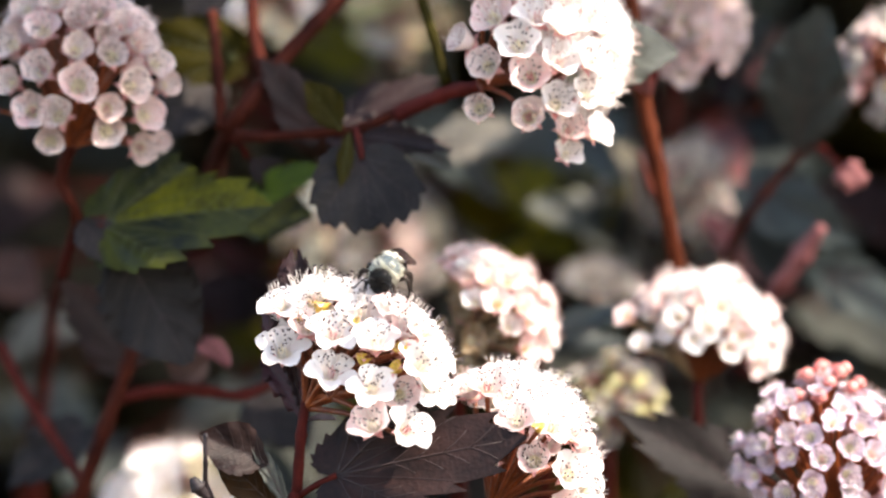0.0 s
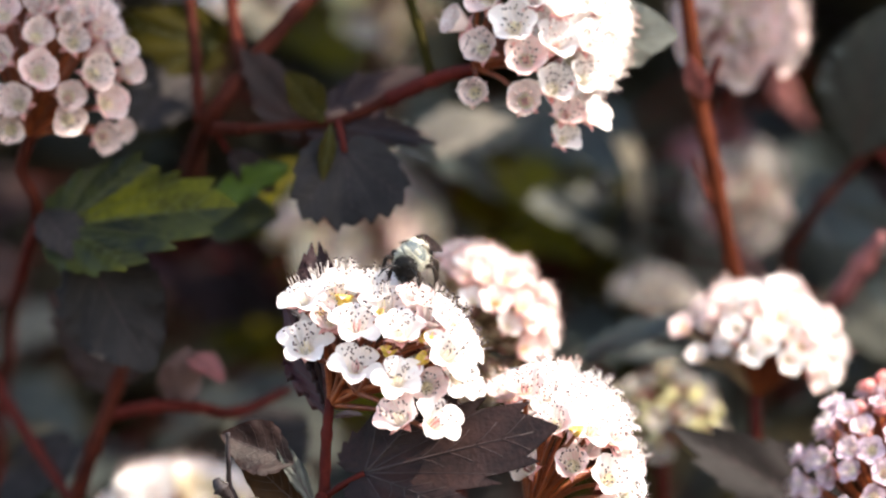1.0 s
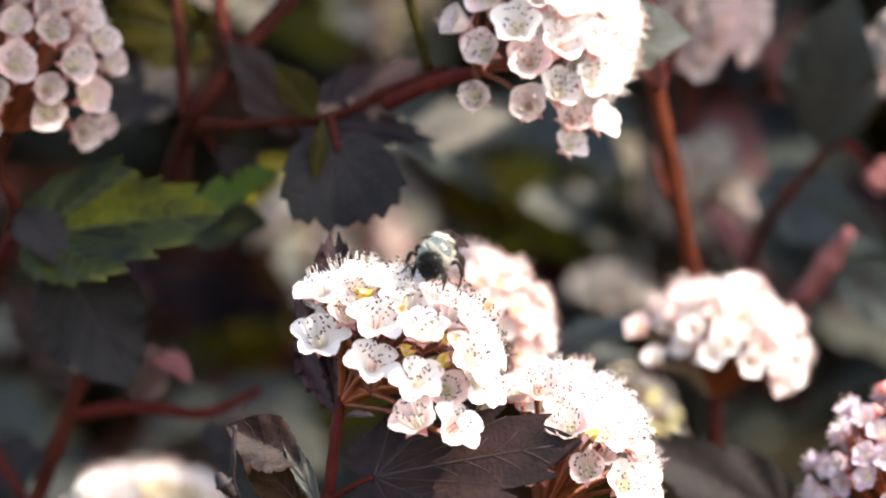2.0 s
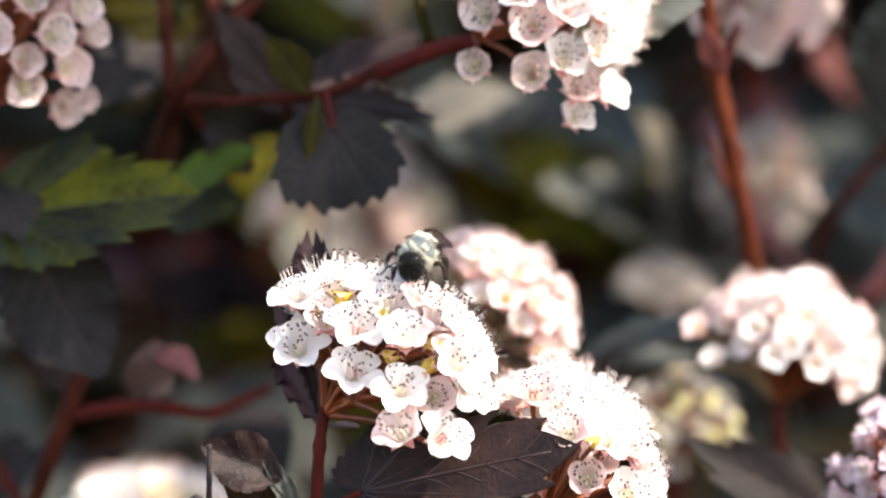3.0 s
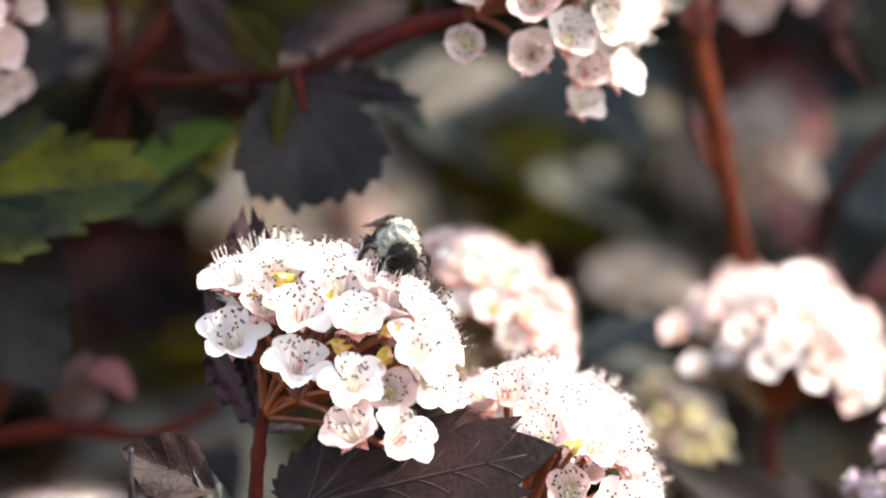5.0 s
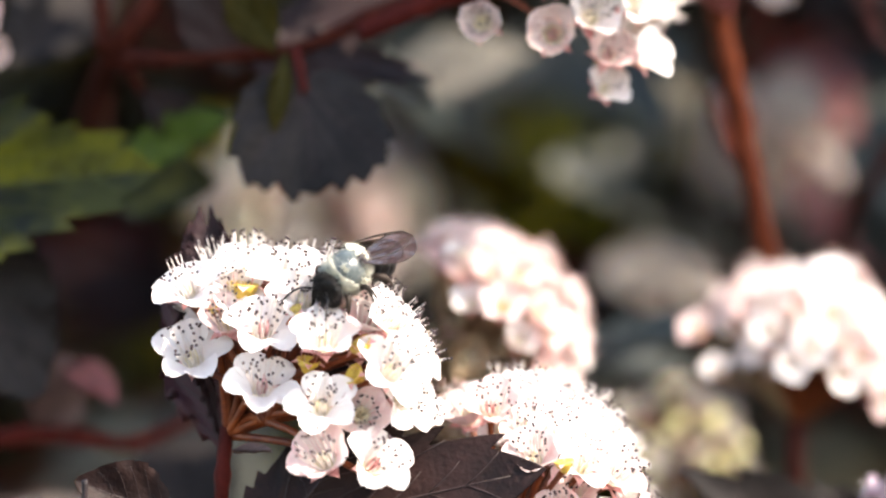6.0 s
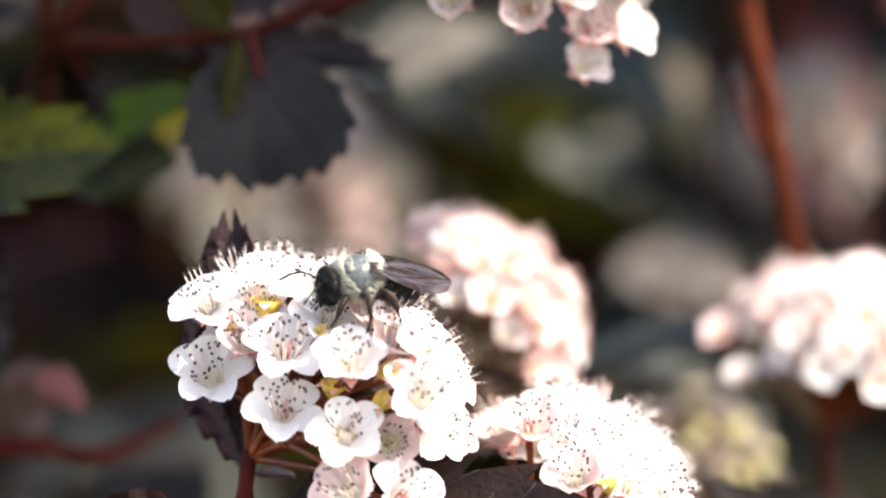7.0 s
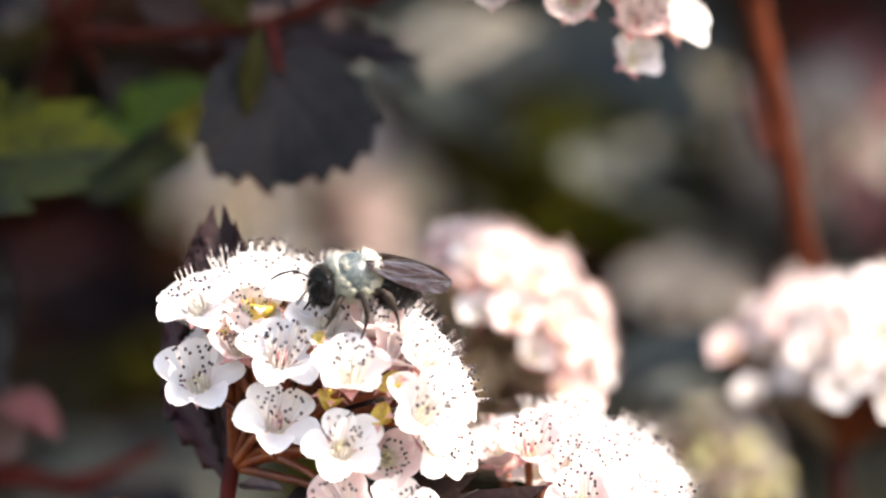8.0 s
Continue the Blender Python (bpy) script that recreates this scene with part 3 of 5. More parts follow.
foliage("shrub_foliage", "unseen leaves added at the top to shade the deep clusters", 300, unseen_canopy, 8, [LEAF_FAR, LEAF_DARK, LEAF_GREY], (0.03, 0.05))

def canes():
    """The shrub's woody canes from the ground up into the leaves."""
    r = random.Random(21)
    for i in range(14):
        a = r.uniform(0, 6.28)
        top = Vector((0.5 * math.cos(a) * r.uniform(0.3, 1), 0.70 + 0.4 * math.sin(a), r.uniform(0.8, 1.3)))
        foot = Vector((top.x * 0.25, 0.65 + (top.y - 0.65) * 0.2, -0.01))
        c = thing_at("cane", foot, "red-brown woody cane rising from the soil", "branch", "canes of the shrub")
        stem(c, "wood", [foot, foot.lerp(top, 0.4) + Vector((top.x * 0.1, 0, 0.06)), foot.lerp(top, 0.75) + Vector((top.x * 0.05, 0, 0.05)), top], [6, 5, 3.8, 2.2], BARK)

canes()

def foot_of(p, dx=0.0):
    """Places that lead a stem down from p to the soil."""
    return [Vector((p.x * 0.9 + dx * 0.4, p.y + 0.05, p.z - 0.10)), Vector((p.x * 0.7 + dx, p.y + 0.16, 0.5)), Vector((p.x * 0.4 + dx, p.y + 0.30, -0.01))]

# ---- main flowering sprig ----
def main_sprig():
    th = sprig_main
    tagged(th, "sunlit white flower cluster on a red stem with dark toothed leaves", "flower", "flower clusters of the shrub")
    bpy.context.view_layer.update()
    inv = th.matrix_basis.inverted()
    fork = spot(541, 722, 0.004)
    # middle of the flower across, back and up (mm from the middle of the cluster), facing, kind, petal tilt, size
    heads = [
        (-8.4, 2.6, 1.8, (-0.15, -0.72, 0.62), "white", 24, 1.06), (-0.5, -2.7, -1.6, (0.08, -0.74, 0.64), "white", 20, 1.02), (6.0, -5.4, -4.0, (0.10, -0.80, 0.52), "white", 24, 0.98),
        (5.9, -6.0, -10.0, (-0.30, -0.76, 0.50), "pink", 36, 1.06), (12.0, -5.0, -10.8, (0.48, -0.66, 0.46), "white", 30, 1.04), (14.3, -5.4, -0.4, (0.42, -0.72, 0.50), "white", 18, 1.06),
        (6.7, -4.6, 3.3, (0.05, -0.62, 0.74), "white", 34, 1.06), (-0.1, -1.6, 4.8, (0.12, -0.68, 0.70), "white", 24, 1.04), (-4.4, 1.0, 5.6, (-0.10, -0.80, 0.55), "pink", 46, 0.95),
        (-8.8, 4.0, 9.3, (-0.30, -0.50, 0.80), "white", 20, 1.0), (-5.6, 6.4, 11.4, (-0.25, -0.32, 0.88), "white", 16, 0.98), (-1.8, 7.4, 12.0, (0.0, -0.30, 0.95), "white", 16, 1.0),
        (2.7, 3.8, 10.4, (0.15, -0.55, 0.80), "white", 22, 1.06), (8.9, 0.0, 8.0, (0.20, -0.52, 0.80), "pink", 50, 1.0), (14.7, -2.6, 4.6, (0.66, -0.48, 0.56), "white", 18, 1.04),
        (10.6, -3.4, -5.4, (0.15, -0.88, 0.15), "pink", 44, 0.92), (16.8, 0.2, 1.2, (0.84, -0.35, 0.36), "white", 18, 1.0), (15.6, -1.6, -4.0, (0.72, -0.60, 0.20), "white", 24, 0.95),
        (17.6, 2.0, -5.6, (0.55, -0.70, 0.30), "white", 46, 0.66), (7.6, 4.6, 10.4, (0.30, -0.25, 0.90), "white", 18, 1.0), (12.6, 0.6, 7.0, (0.55, -0.30, 0.76), "white", 18, 1.0),
        (4.4, 0.6, 7.8, (0.10, -0.64, 0.72), "white", 26, 0.98), (11.6, -2.2, 5.2, (0.30, -0.60, 0.74), "pink", 36, 0.9), (-3.2, 3.0, 8.6, (0.0, -0.60, 0.78), "white", 34, 0.86),
        (0.3, 11.6, 11.4, (0.10, 0.30, 0.92), "white", 22, 0.98), (5.3, 11.0, 10.6, (0.25, 0.30, 0.90), "white", 22, 0.98), (11.6, 9.0, 7.6, (0.60, 0.20, 0.75), "white", 22, 0.98),
        (-7.2, 9.0, 7.0, (-0.70, 0.10, 0.55), "white", 26, 0.98), (15.4, 7.0, 2.8, (0.90, 0.15, 0.35), "white", 24, 0.98), (11.0, 2.4, 2.2, (0.40, -0.60, 0.60), "pink", 40, 0.85),
        (-2.3, 2.6, 9.6, (0.12, -0.10, 0.98), "spent", 0, 1.0), (10.4, -4.6, 2.6, (-0.55, -0.45, 0.68), "spent", 0, 0.74), (9.4, -3.8, -0.8, (-0.70, -0.50, 0.50), "spent", 0, 0.70),
        (4.8, -2.4, 1.0, (0.20, -0.30, 0.92), "spent", 0, 0.72), (3.2, -2.2, 6.6, (-0.50, -0.50, 0.60), "spent", 0, 0.46), (-5.9, 1.6, 7.4, (-0.20, -0.40, 0.85), "spent", 0, 0.5),
    ]
    for i, (x, y, z, n, kind, tilt, size) in enumerate(heads):
        n = Vector(n).normalized()
        c = th.location + (Vector((x, y, z)) - n * (1.3 if kind != "spent" else 0.4)) * MM
        flower(th, inv @ facing(c, n, (math.sin(i * 2.3), 0.2, math.cos(i * 2.3)), size), kind, tilt, i)
        sub = fork if i % 3 else spot(590, 705, -0.001)
        pedicel(th, sub, c - n * 0.0014 * size, inv, 0.45)
    pedicel(th, fork, spot(590, 705, -0.001), inv, 0.6)
    base = spot(525, 885, 0.004)
    stem(th, "stem", [fork + Vector((0, 0, 0.001)), spot(533, 770, 0.003), base, spot(520, 1000, 0.006)] + foot_of(spot(520, 1000, 0.006)), [0.8, 0.85, 0.95, 1.2, 2.0, 3.0, 4.0])
    # bract leaves behind the cluster
    leaf(th, spot(535, 738, 0.006), spot(522, 462, 0.009), (-0.25, -0.95, 0.1), 0.28, [LEAF_PLUM, VEIN], "feather", 3, "dark purple toothed leaf behind the flowers", 0.35, 0.02, 15, tooth=0.50)
    leaf(th, spot(540, 750, 0.006), spot(466, 556, 0.011), (-0.5, -0.8, 0.2), 0.32, [LEAF_WINE, VEIN], "slim", 4, "", 0.3, 0.05, 7, tooth=0.45)
    leaf(th, spot(545, 742, 0.004), spot(592, 738, 0.000), (0.0, -0.6, 0.7), 0.32, [LEAF_ROSE, VEIN], "slim", 5, "small rosy bract at the fork", 0.4, 0.05, 5)
    # big leaf before the second cluster
    leaf(th, spot(596, 842, 0.000), spot(908, 772, -0.008), (-0.12, -0.93, 0.34), 0.74, [LEAF_DARK, VEIN], "lobed", 8, "dark purple toothed leaf with clear veins", 0.14, 0.06, 9, spot(527, 880, 0.003), tooth=0.21)
    # small folded leaf, a dry twig and its bud
    leaf(th, spot(474, 822, -0.003), spot(356, 768, -0.006), (0.05, -0.96, 0.22), 0.72, [LEAF_DARK, VEIN, LEAF_RUST], "ovate", 12, "small folded leaf, slate above and rust brown beneath", 0.30, 0.08, 7, tooth=0.10)
    leaf(th, spot(494, 905, 0.003), spot(380, 796, 0.000), (-0.2, -0.95, 0.1), 0.46, [LEAF_RUST, VEIN], "ovate", 14, "rust brown underside of the folded leaf", 0.10, 0.05, 6, spot(524, 925, 0.003), tooth=0.08)
    leaf(th, spot(510, 900, -0.002), spot(444, 770, -0.004), (0.15, -0.95, 0.20), 0.24, [LEAF_SAGE, VEIN], "slim", 15, "pale grey rim of the folded leaf", 0.15, 0.03, 8, tooth=0.14)
    stem(th, "dry_twig", [spot(364, 768, -0.008), spot(364, 820, -0.007), spot(370, 872, -0.004), spot(430, 960, 0.002), spot(522, 985, 0.005)], [0.35, 0.38, 0.45, 0.6, 0.7], TWIG_DRY)
    stem(th, "dry_bud", [spot(340, 846, -0.006), spot(350, 862, -0.006), spot(368, 882, -0.005)], [0.5, 1.25, 0.5], TWIG_DRY)
    return th

sways(main_sprig(), "M")

# ---- second sunlit cluster ----
def second_sprig():
    th = thing_at("flowering_sprig", spot(930, 780, 0.004), "pinkish white flower cluster behind a dark leaf", "flower", "flower clusters of the shrub")
    fork = spot(868, 905, 0.010)
    inv = th.matrix_basis.inverted()
    # place, depth, facing, kind, petal tilt, size
    heads = [
        (832, 690, 0.006, (-0.30, -0.55, 0.80), "pink", 46, 0.95), (862, 680, 0.002, (0.0, -0.75, 0.65), "pink", 40, 0.95), (908, 668, 0.008, (0.0, -0.40, 0.92), "white", 32, 1.0),
        (962, 688, 0.006, (0.30, -0.40, 0.88), "pink", 32, 1.0), (1000, 716, 0.008, (0.50, -0.35, 0.80), "white", 30, 1.0), (915, 742, -0.004, (-0.05, -0.78, 0.62), "pink", 36, 0.95),
        (978, 752, -0.004, (0.25, -0.72, 0.64), "white", 32, 1.0), (1018, 765, 0.000, (0.55, -0.60, 0.58), "pink", 32, 1.0), (946, 813, -0.004, (-0.05, -0.90, 0.36), "pink", 58, 0.98),
        (1008, 838, -0.001, (0.30, -0.85, 0.34), "white", 42, 1.02), (1036, 805, 0.004, (0.75, -0.45, 0.48), "pink", 30, 1.0), (1040, 868, 0.006, (0.78, -0.50, 0.22), "white", 32, 0.98),
        (872, 708, 0.008, (-0.20, -0.60, 0.75), "white", 34, 0.9), (864, 818, 0.000, (-0.42, -0.74, 0.42), "white", 44, 0.88), (906, 706, 0.002, (0.0, -0.60, 0.78), "pink", 30, 0.95),
        (946, 710, 0.001, (0.10, -0.58, 0.80), "white", 32, 0.95), (966, 782, 0.000, (0.15, -0.75, 0.62), "pink", 34, 0.9), (885, 660, 0.015, (-0.10, -0.05, 1.0), "white", 28, 0.95),
        (932, 664, 0.017, (0.10, 0.10, 1.0), "white", 28, 0.95), (985, 688, 0.019, (0.40, 0.10, 0.90), "white", 28, 0.95), (1024, 736, 0.019, (0.70, 0.10, 0.70), "white", 28, 0.95),
        (1042, 795, 0.018, (0.90, 0.10, 0.40), "white", 28, 0.95), (998, 898, 0.002, (0.20, -0.92, 0.10), "pink", 46, 0.9), (1046, 915, 0.008, (0.80, -0.45, 0.05), "white", 34, 0.95),
        (822, 676, 0.013, (-0.50, -0.20, 0.82), "white", 32, 0.85), (951, 740, -0.009, (-0.15, -0.25, 0.95), "spent", 0, 0.62), (885, 742, 0.000, (-0.4, -0.6, 0.5), "spent", 0, 0.5),
    ]
    for i, (u, v, d, n, kind, tilt, size) in enumerate(heads):
        n = Vector(n).normalized()
        c = spot(u, v, d) - n * 0.0012
        flower(th, inv @ facing(c, n, (math.sin(i * 1.9), 0.2, math.cos(i * 1.9)), size), kind, tilt, i + 3, None if i % 3 else STAMENS_PALE)
        pedicel(th, fork, c - n * 0.0013 * size, inv, 0.4)
    stem(th, "stem", [fork, spot(860, 960, 0.012), spot(840, 1060, 0.016)] + foot_of(spot(840, 1060, 0.016)), [0.9, 1.2, 1.4, 1.8, 2.6, 3.6])
    return th

sways(second_sprig(), "S")

# ---- cluster at the top with its backing leaf ----
def top_sprig():
    th = thing_at("flowering_sprig", spot(950, 110, 0.02), "pale pink cup flowers half in shade on a red twig", "flower", "flower clusters of the shrub")
    fork = spot(850, 150, 0.026)
    corymb(th, spot(985, 92, 0.026), 0.0096, (0.88, -0.18, 0.34), 34, ["white", "white", "white", "pink"], fork, 95, 9, True, 1.0, 36, 1.0)
    inv = th.matrix_basis.inverted()
    for i, (u, v, n, kind, tilt, size) in enumerate([
            (848, 192, (-0.25, -0.9, 0.10), "shell", 56, 0.95), (936, 206, (-0.1, -0.92, 0.15), "shell", 52, 1.06), (862, 116, (-0.35, -0.85, 0.30), "shell", 50, 1.06), (822, 72, (-0.75, -0.5, 0.35), "shell", 52, 0.95),
            (938, 134, (-0.1, -0.9, 0.30), "pink", 46, 1.06), (872, 28, (-0.3, -0.8, 0.50), "pink", 42, 1.12), (918, 78, (-0.1, -0.85, 0.50), "white", 42, 1.12), (952, 28, (0.0, -0.6, 0.80), "white", 40, 1.12),
            (985, 182, (0.25, -0.8, 0.45), "white", 48, 1.0), (1040, 165, (0.55, -0.65, 0.45), "white", 40, 1.0), (1008, 228, (0.30, -0.78, 0.45), "pink", 46, 0.95), (1056, 232, (0.62, -0.6, 0.40), "white", 46, 0.85),
            (1004, 270, (0.38, -0.72, 0.50), "white", 44, 0.78), (990, 105, (0.3, -0.75, 0.6), "white", 40, 1.05), (1045, 105, (0.6, -0.6, 0.5), "white", 38, 1.0), (1000, 45, (0.3, -0.5, 0.8), "white", 38, 1.0),
            (905, -15, (-0.2, -0.6, 0.75), "white", 42, 1.0), (845, -20, (-0.5, -0.6, 0.6), "pink", 48, 0.95), (970, -25, (0.1, -0.4, 0.9), "white", 36, 1.0)]):
        n = Vector(n).normalized()
        c = spot(u, v, 0.013 + 0.006 * (math.hypot(u - 955, v - 100) / 180) ** 2) - n * 0.0012
        flower(th, inv @ facing(c, n, (0.2 + 0.3 * math.sin(i * 2), 0, 1), size), kind, tilt, i, STAMENS_PALE)
        pedicel(th, fork if u < 950 else spot(985, 150, 0.028), c - n * 0.0013 * size, inv, 0.4, TAN_STALK if v > 240 else None)
    stem(th, "stem", [fork + Vector((0.001, 0, 0)), spot(820, 158, 0.028), spot(780, 170, 0.031), spot(700, 205, 0.034)], [0.9, 1.0, 1.2, 1.3])
    leaf(th, spot(1030, 112, 0.036), spot(1192, 84, 0.032), (0.05, -0.88, 0.45), 0.74, [LEAF_SAGE, VEIN], "ovate", 21, "grey-green toothed leaf", 0.25, 0.12, 7)
    return th

sways(top_sprig(), "T")

# ---- cluster at the left ----
def left_sprig():
    th = thing_at("flowering_sprig", spot(140, 150, 0.025), "dusky pink cup-shaped flowers in light shade", "flower", "flower clusters of the shrub")
    fork = spot(125, 260, 0.034)
    corymb(th, spot(145, 105, 0.034), 0.0105, (0.05, 0.15, 0.95), 26, ["shell", "shell", "pink"], fork, 85, 14, True, 0.92, 44, 0.95)
    inv = th.matrix_basis.inverted()
    for i, (u, v, size) in enumerate([
            (76, 52, 1.0), (140, 36, 1.0), (18, 78, 0.95), (134, 88, 0.95), (72, 122, 1.05), (138, 150, 1.15), (198, 98, 0.95), (248, 78, 0.9), (234, 152, 1.05), (18, 145, 0.9), (56, 195, 1.02), (102, 205, 1.05),
            (88, 250, 0.86), (190, 192, 0.9), (190, 232, 0.98), (258, 204, 1.0), (250, 262, 0.95), (292, 150, 0.85), (278, 112, 0.85), (216, 48, 0.95), (172, 20, 0.95), (48, 15, 0.95), (284, 250, 0.65), (100, 2, 0.95), (-20, 110, 0.9), (-30, 190, 0.9)]):
        a, b = (u - 140) / 185, (v - 130) / 185
        n = Vector((a * 0.75 + 0.12 * math.sin(i * 2.7), -0.9, 0.30 - b * 0.40 + 0.1 * math.cos(i * 1.7))).normalized()
        c = spot(u, v, 0.036 - 0.014 * math.sqrt(max(0.0, 1 - a * a - b * b))) - n * 0.0012
        flower(th, inv @ facing(c, n, (math.sin(i), 0.1, math.cos(i)), size), "pink" if i % 5 == 0 else "shell", 50 + 6 * math.sin(i * 3.1), i, STAMENS_PALE)
        pedicel(th, fork, c - n * 0.0013 * size, inv, 0.4)
    stem(th, "stem", [fork, spot(108, 320, 0.036), spot(135, 385, 0.038), spot(110, 480, 0.060), spot(70, 700, 0.11), spot(40, 1000, 0.15)] + foot_of(spot(40, 1000, 0.15)), [1.0, 1.0, 0.9, 0.8, 0.9, 1.2, 2.0, 3.0, 4.0], BARK)
    leaf(th, spot(140, 385, 0.038), spot(215, 470, 0.030), (0.1, -0.8, 0.5), 0.6, [LEAF_GREY, VEIN], "ovate", 44, "", 0.2, 0.1, 7)
    return th

sways(left_sprig(), "L")

def green_shoot():
    th = thing_at("leafy_shoot", spot(230, 390, 0.03), "bronze-green lobed leaf with a sun patch painted in yellow-green", "leaf", "leafy shoots of the shrub")
    leaf(th, spot(185, 400, 0.036), spot(462, 350, 0.028), (0.15, -0.8, 0.5), 0.86, [LEAF_GREEN, VEIN_GREEN, LEAF_SUN_PATCH], "lobed", 31, "", 0.12, 0.1, 9, spot(140, 400, 0.04))
    leaf(th, spot(205, 420, 0.040), spot(330, 640, 0.034), (-0.2, -0.85, 0.3), 0.7, [LEAF_GREY, VEIN], "ovate", 32, "dark slate leaf hanging below", 0.15, 0.1, 9, spot(140, 405, 0.04))
    leaf(th, spot(425, 368, 0.050), spot(558, 288, 0.044), (0.1, -0.7, 0.7), 0.50, [LEAF_BRIGHT, VEIN_GREEN], "ovate", 33, "fresh green leaf", 0.15, 0.1, 8, spot(300, 380, 0.048))
    leaf(th, spot(415, 392, 0.062), spot(545, 372, 0.056), (0.0, -0.85, 0.5), 0.70, [LEAF_GREEN, VEIN_GREEN], "ovate", 35, "dull green leaf in shade", 0.2, 0.1, 7, spot(300, 390, 0.06))
    stem(th, "stem", [spot(190, 390, 0.037), spot(140, 402, 0.041), spot(112, 480, 0.06), spot(85, 620, 0.10), spot(70, 1000, 0.14)] + foot_of(spot(70, 1000, 0.14), 0.02), [0.8, 0.9, 0.9, 1.0, 1.4, 2.0, 2.8, 3.5], STEM_RED)
    return th

sways(green_shoot(), "G")

# ---- branch with the hanging leaves ----
def hanging_branch():
    th = thing_at("leafy_branch", spot(500, 200, 0.03), "red-brown branch with dark hanging toothed leaves", "branch", "leafy branches of the shrub")
    stem(th, "branch", [spot(640, -40, 0.05), spot(560, 40, 0.048), spot(480, 130, 0.046), spot(405, 235, 0.046), spot(375, 320, 0.090), spot(350, 480, 0.24), spot(340, 1000, 0.36)] + foot_of(spot(340, 1000, 0.36)), [1.2, 1.3, 1.4, 1.5, 1.6, 2.0, 2.4, 3.2, 4.5], BARK)
    stem(th, "side_branch", [spot(470, 243, 0.038), spot(560, 236, 0.036), spot(640, 226, 0.035), spot(720, 190, 0.034), spot(800, 158, 0.031), spot(815, 152, 0.03)], [0.7, 0.8, 0.8, 1.0, 0.9, 0.8], BARK)
    stem(th, "side_branch", [spot(470, 243, 0.038), spot(420, 240, 0.041)], [1.0, 1.2], BARK)
    stem(th, "side_branch", [spot(375, 20, 0.05), spot(385, 120, 0.047), spot(392, 230, 0.044)], [0.8, 0.9, 1.0], BARK)
    stem(th, "side_branch", [spot(445, -30, 0.06), spot(450, 60, 0.056), spot(470, 140, 0.046)], [1.1, 1.1, 1.0], BARK)
    stem(th, "side_branch", [spot(740, -20, 0.034), spot(765, 60, 0.033), spot(790, 150, 0.031)], [0.9, 0.8, 0.8], LEAF_OLIVE)
    leaf(th, spot(640, 282, 0.030), spot(662, 430, 0.024), (0.05, -0.95, 0.22), 1.18, [LEAF_GREY, VEIN], "fan", 51, "dark slate leaf hanging with a toothed edge", 0.10, 0.06, 7, spot(630, 228, 0.034), tooth=0.14)
    leaf(th, spot(600, 236, 0.036), spot(790, 250, 0.034), (0.0, -0.6, 0.75), 0.62, [LEAF_DARK, VEIN], "lobed", 52, "", 0.15, 0.1, 9, spot(590, 232, 0.036))
    leaf(th, spot(690, 236, 0.046), spot(800, 288, 0.042), (0.1, -0.75, 0.62), 0.55, [LEAF_SAGE, VEIN], "lobed", 60, "grey leaf with a pale sheen", 0.2, 0.1, 8, spot(640, 228, 0.038))
    leaf(th, spot(778, 262, 0.105), spot(910, 222, 0.10), (0.0, -0.75, 0.65), 0.72, [LEAF_PALE, VEIN], "lobed", 61, "pale leaf seen from below", 0.2, 0.1, 8, spot(640, 228, 0.05))
    leaf(th, spot(618, 232, 0.028), spot(604, 330, 0.027), (0.1, -0.95, 0.1), 0.30, [LEAF_OLIVE, VEIN_GREEN], "slim", 62, "narrow olive leaf hanging down", 0.2, 0.05, 7)
    leaf(th, spot(605, 232, 0.032), spot(545, 145, 0.030), (0.3, -0.9, 0.2), 0.62, [LEAF_OLIVE, VEIN_GREEN], "ovate", 53, "olive young leaf", 0.3, 0.1, 7)
    leaf(th, spot(560, 230, 0.046), spot(475, 110, 0.042), (0.1, -0.8, 0.5), 0.75, [LEAF_DARK, VEIN], "lobed", 54, "", 0.15, 0.1, 9, spot(520, 240, 0.044))
    leaf(th, spot(625, 215, 0.040), spot(770, 130, 0.044), (0.0, -0.75, 0.65), 0.6, [LEAF_DARK, VEIN], "lobed", 55, "", 0.15, 0.1, 9, spot(620, 228, 0.038))
    leaf(th, spot(440, 280, 0.05), spot(520, 345, 0.05), (0.2, -0.8, 0.5), 0.7, [LEAF_DARK, VEIN], "ovate", 56, "", 0.15, 0.1, 7, spot(410, 245, 0.044))
    leaf(th, spot(330, 30, 0.06), spot(400, -60, 0.06), (0.0, -0.9, 0.4), 0.8, [LEAF_GREY, VEIN], "ovate", 57, "", 0.15, 0.1, 7)
    leaf(th, spot(420, 100, 0.06), spot(250, 60, 0.055), (-0.25, -0.95, -0.1), 0.7, [LEAF_OLIVE, VEIN_GREEN], "lobed", 58, "olive leaf in shade", 0.15, 0.1, 8)
    leaf(th, spot(400, 130, 0.07), spot(270, 230, 0.06), (-0.1, -0.95, 0.2), 0.6, [LEAF_GREY, VEIN], "ovate", 59, "", 0.15, 0.1, 8)
    return th

sways(hanging_branch(), "H")

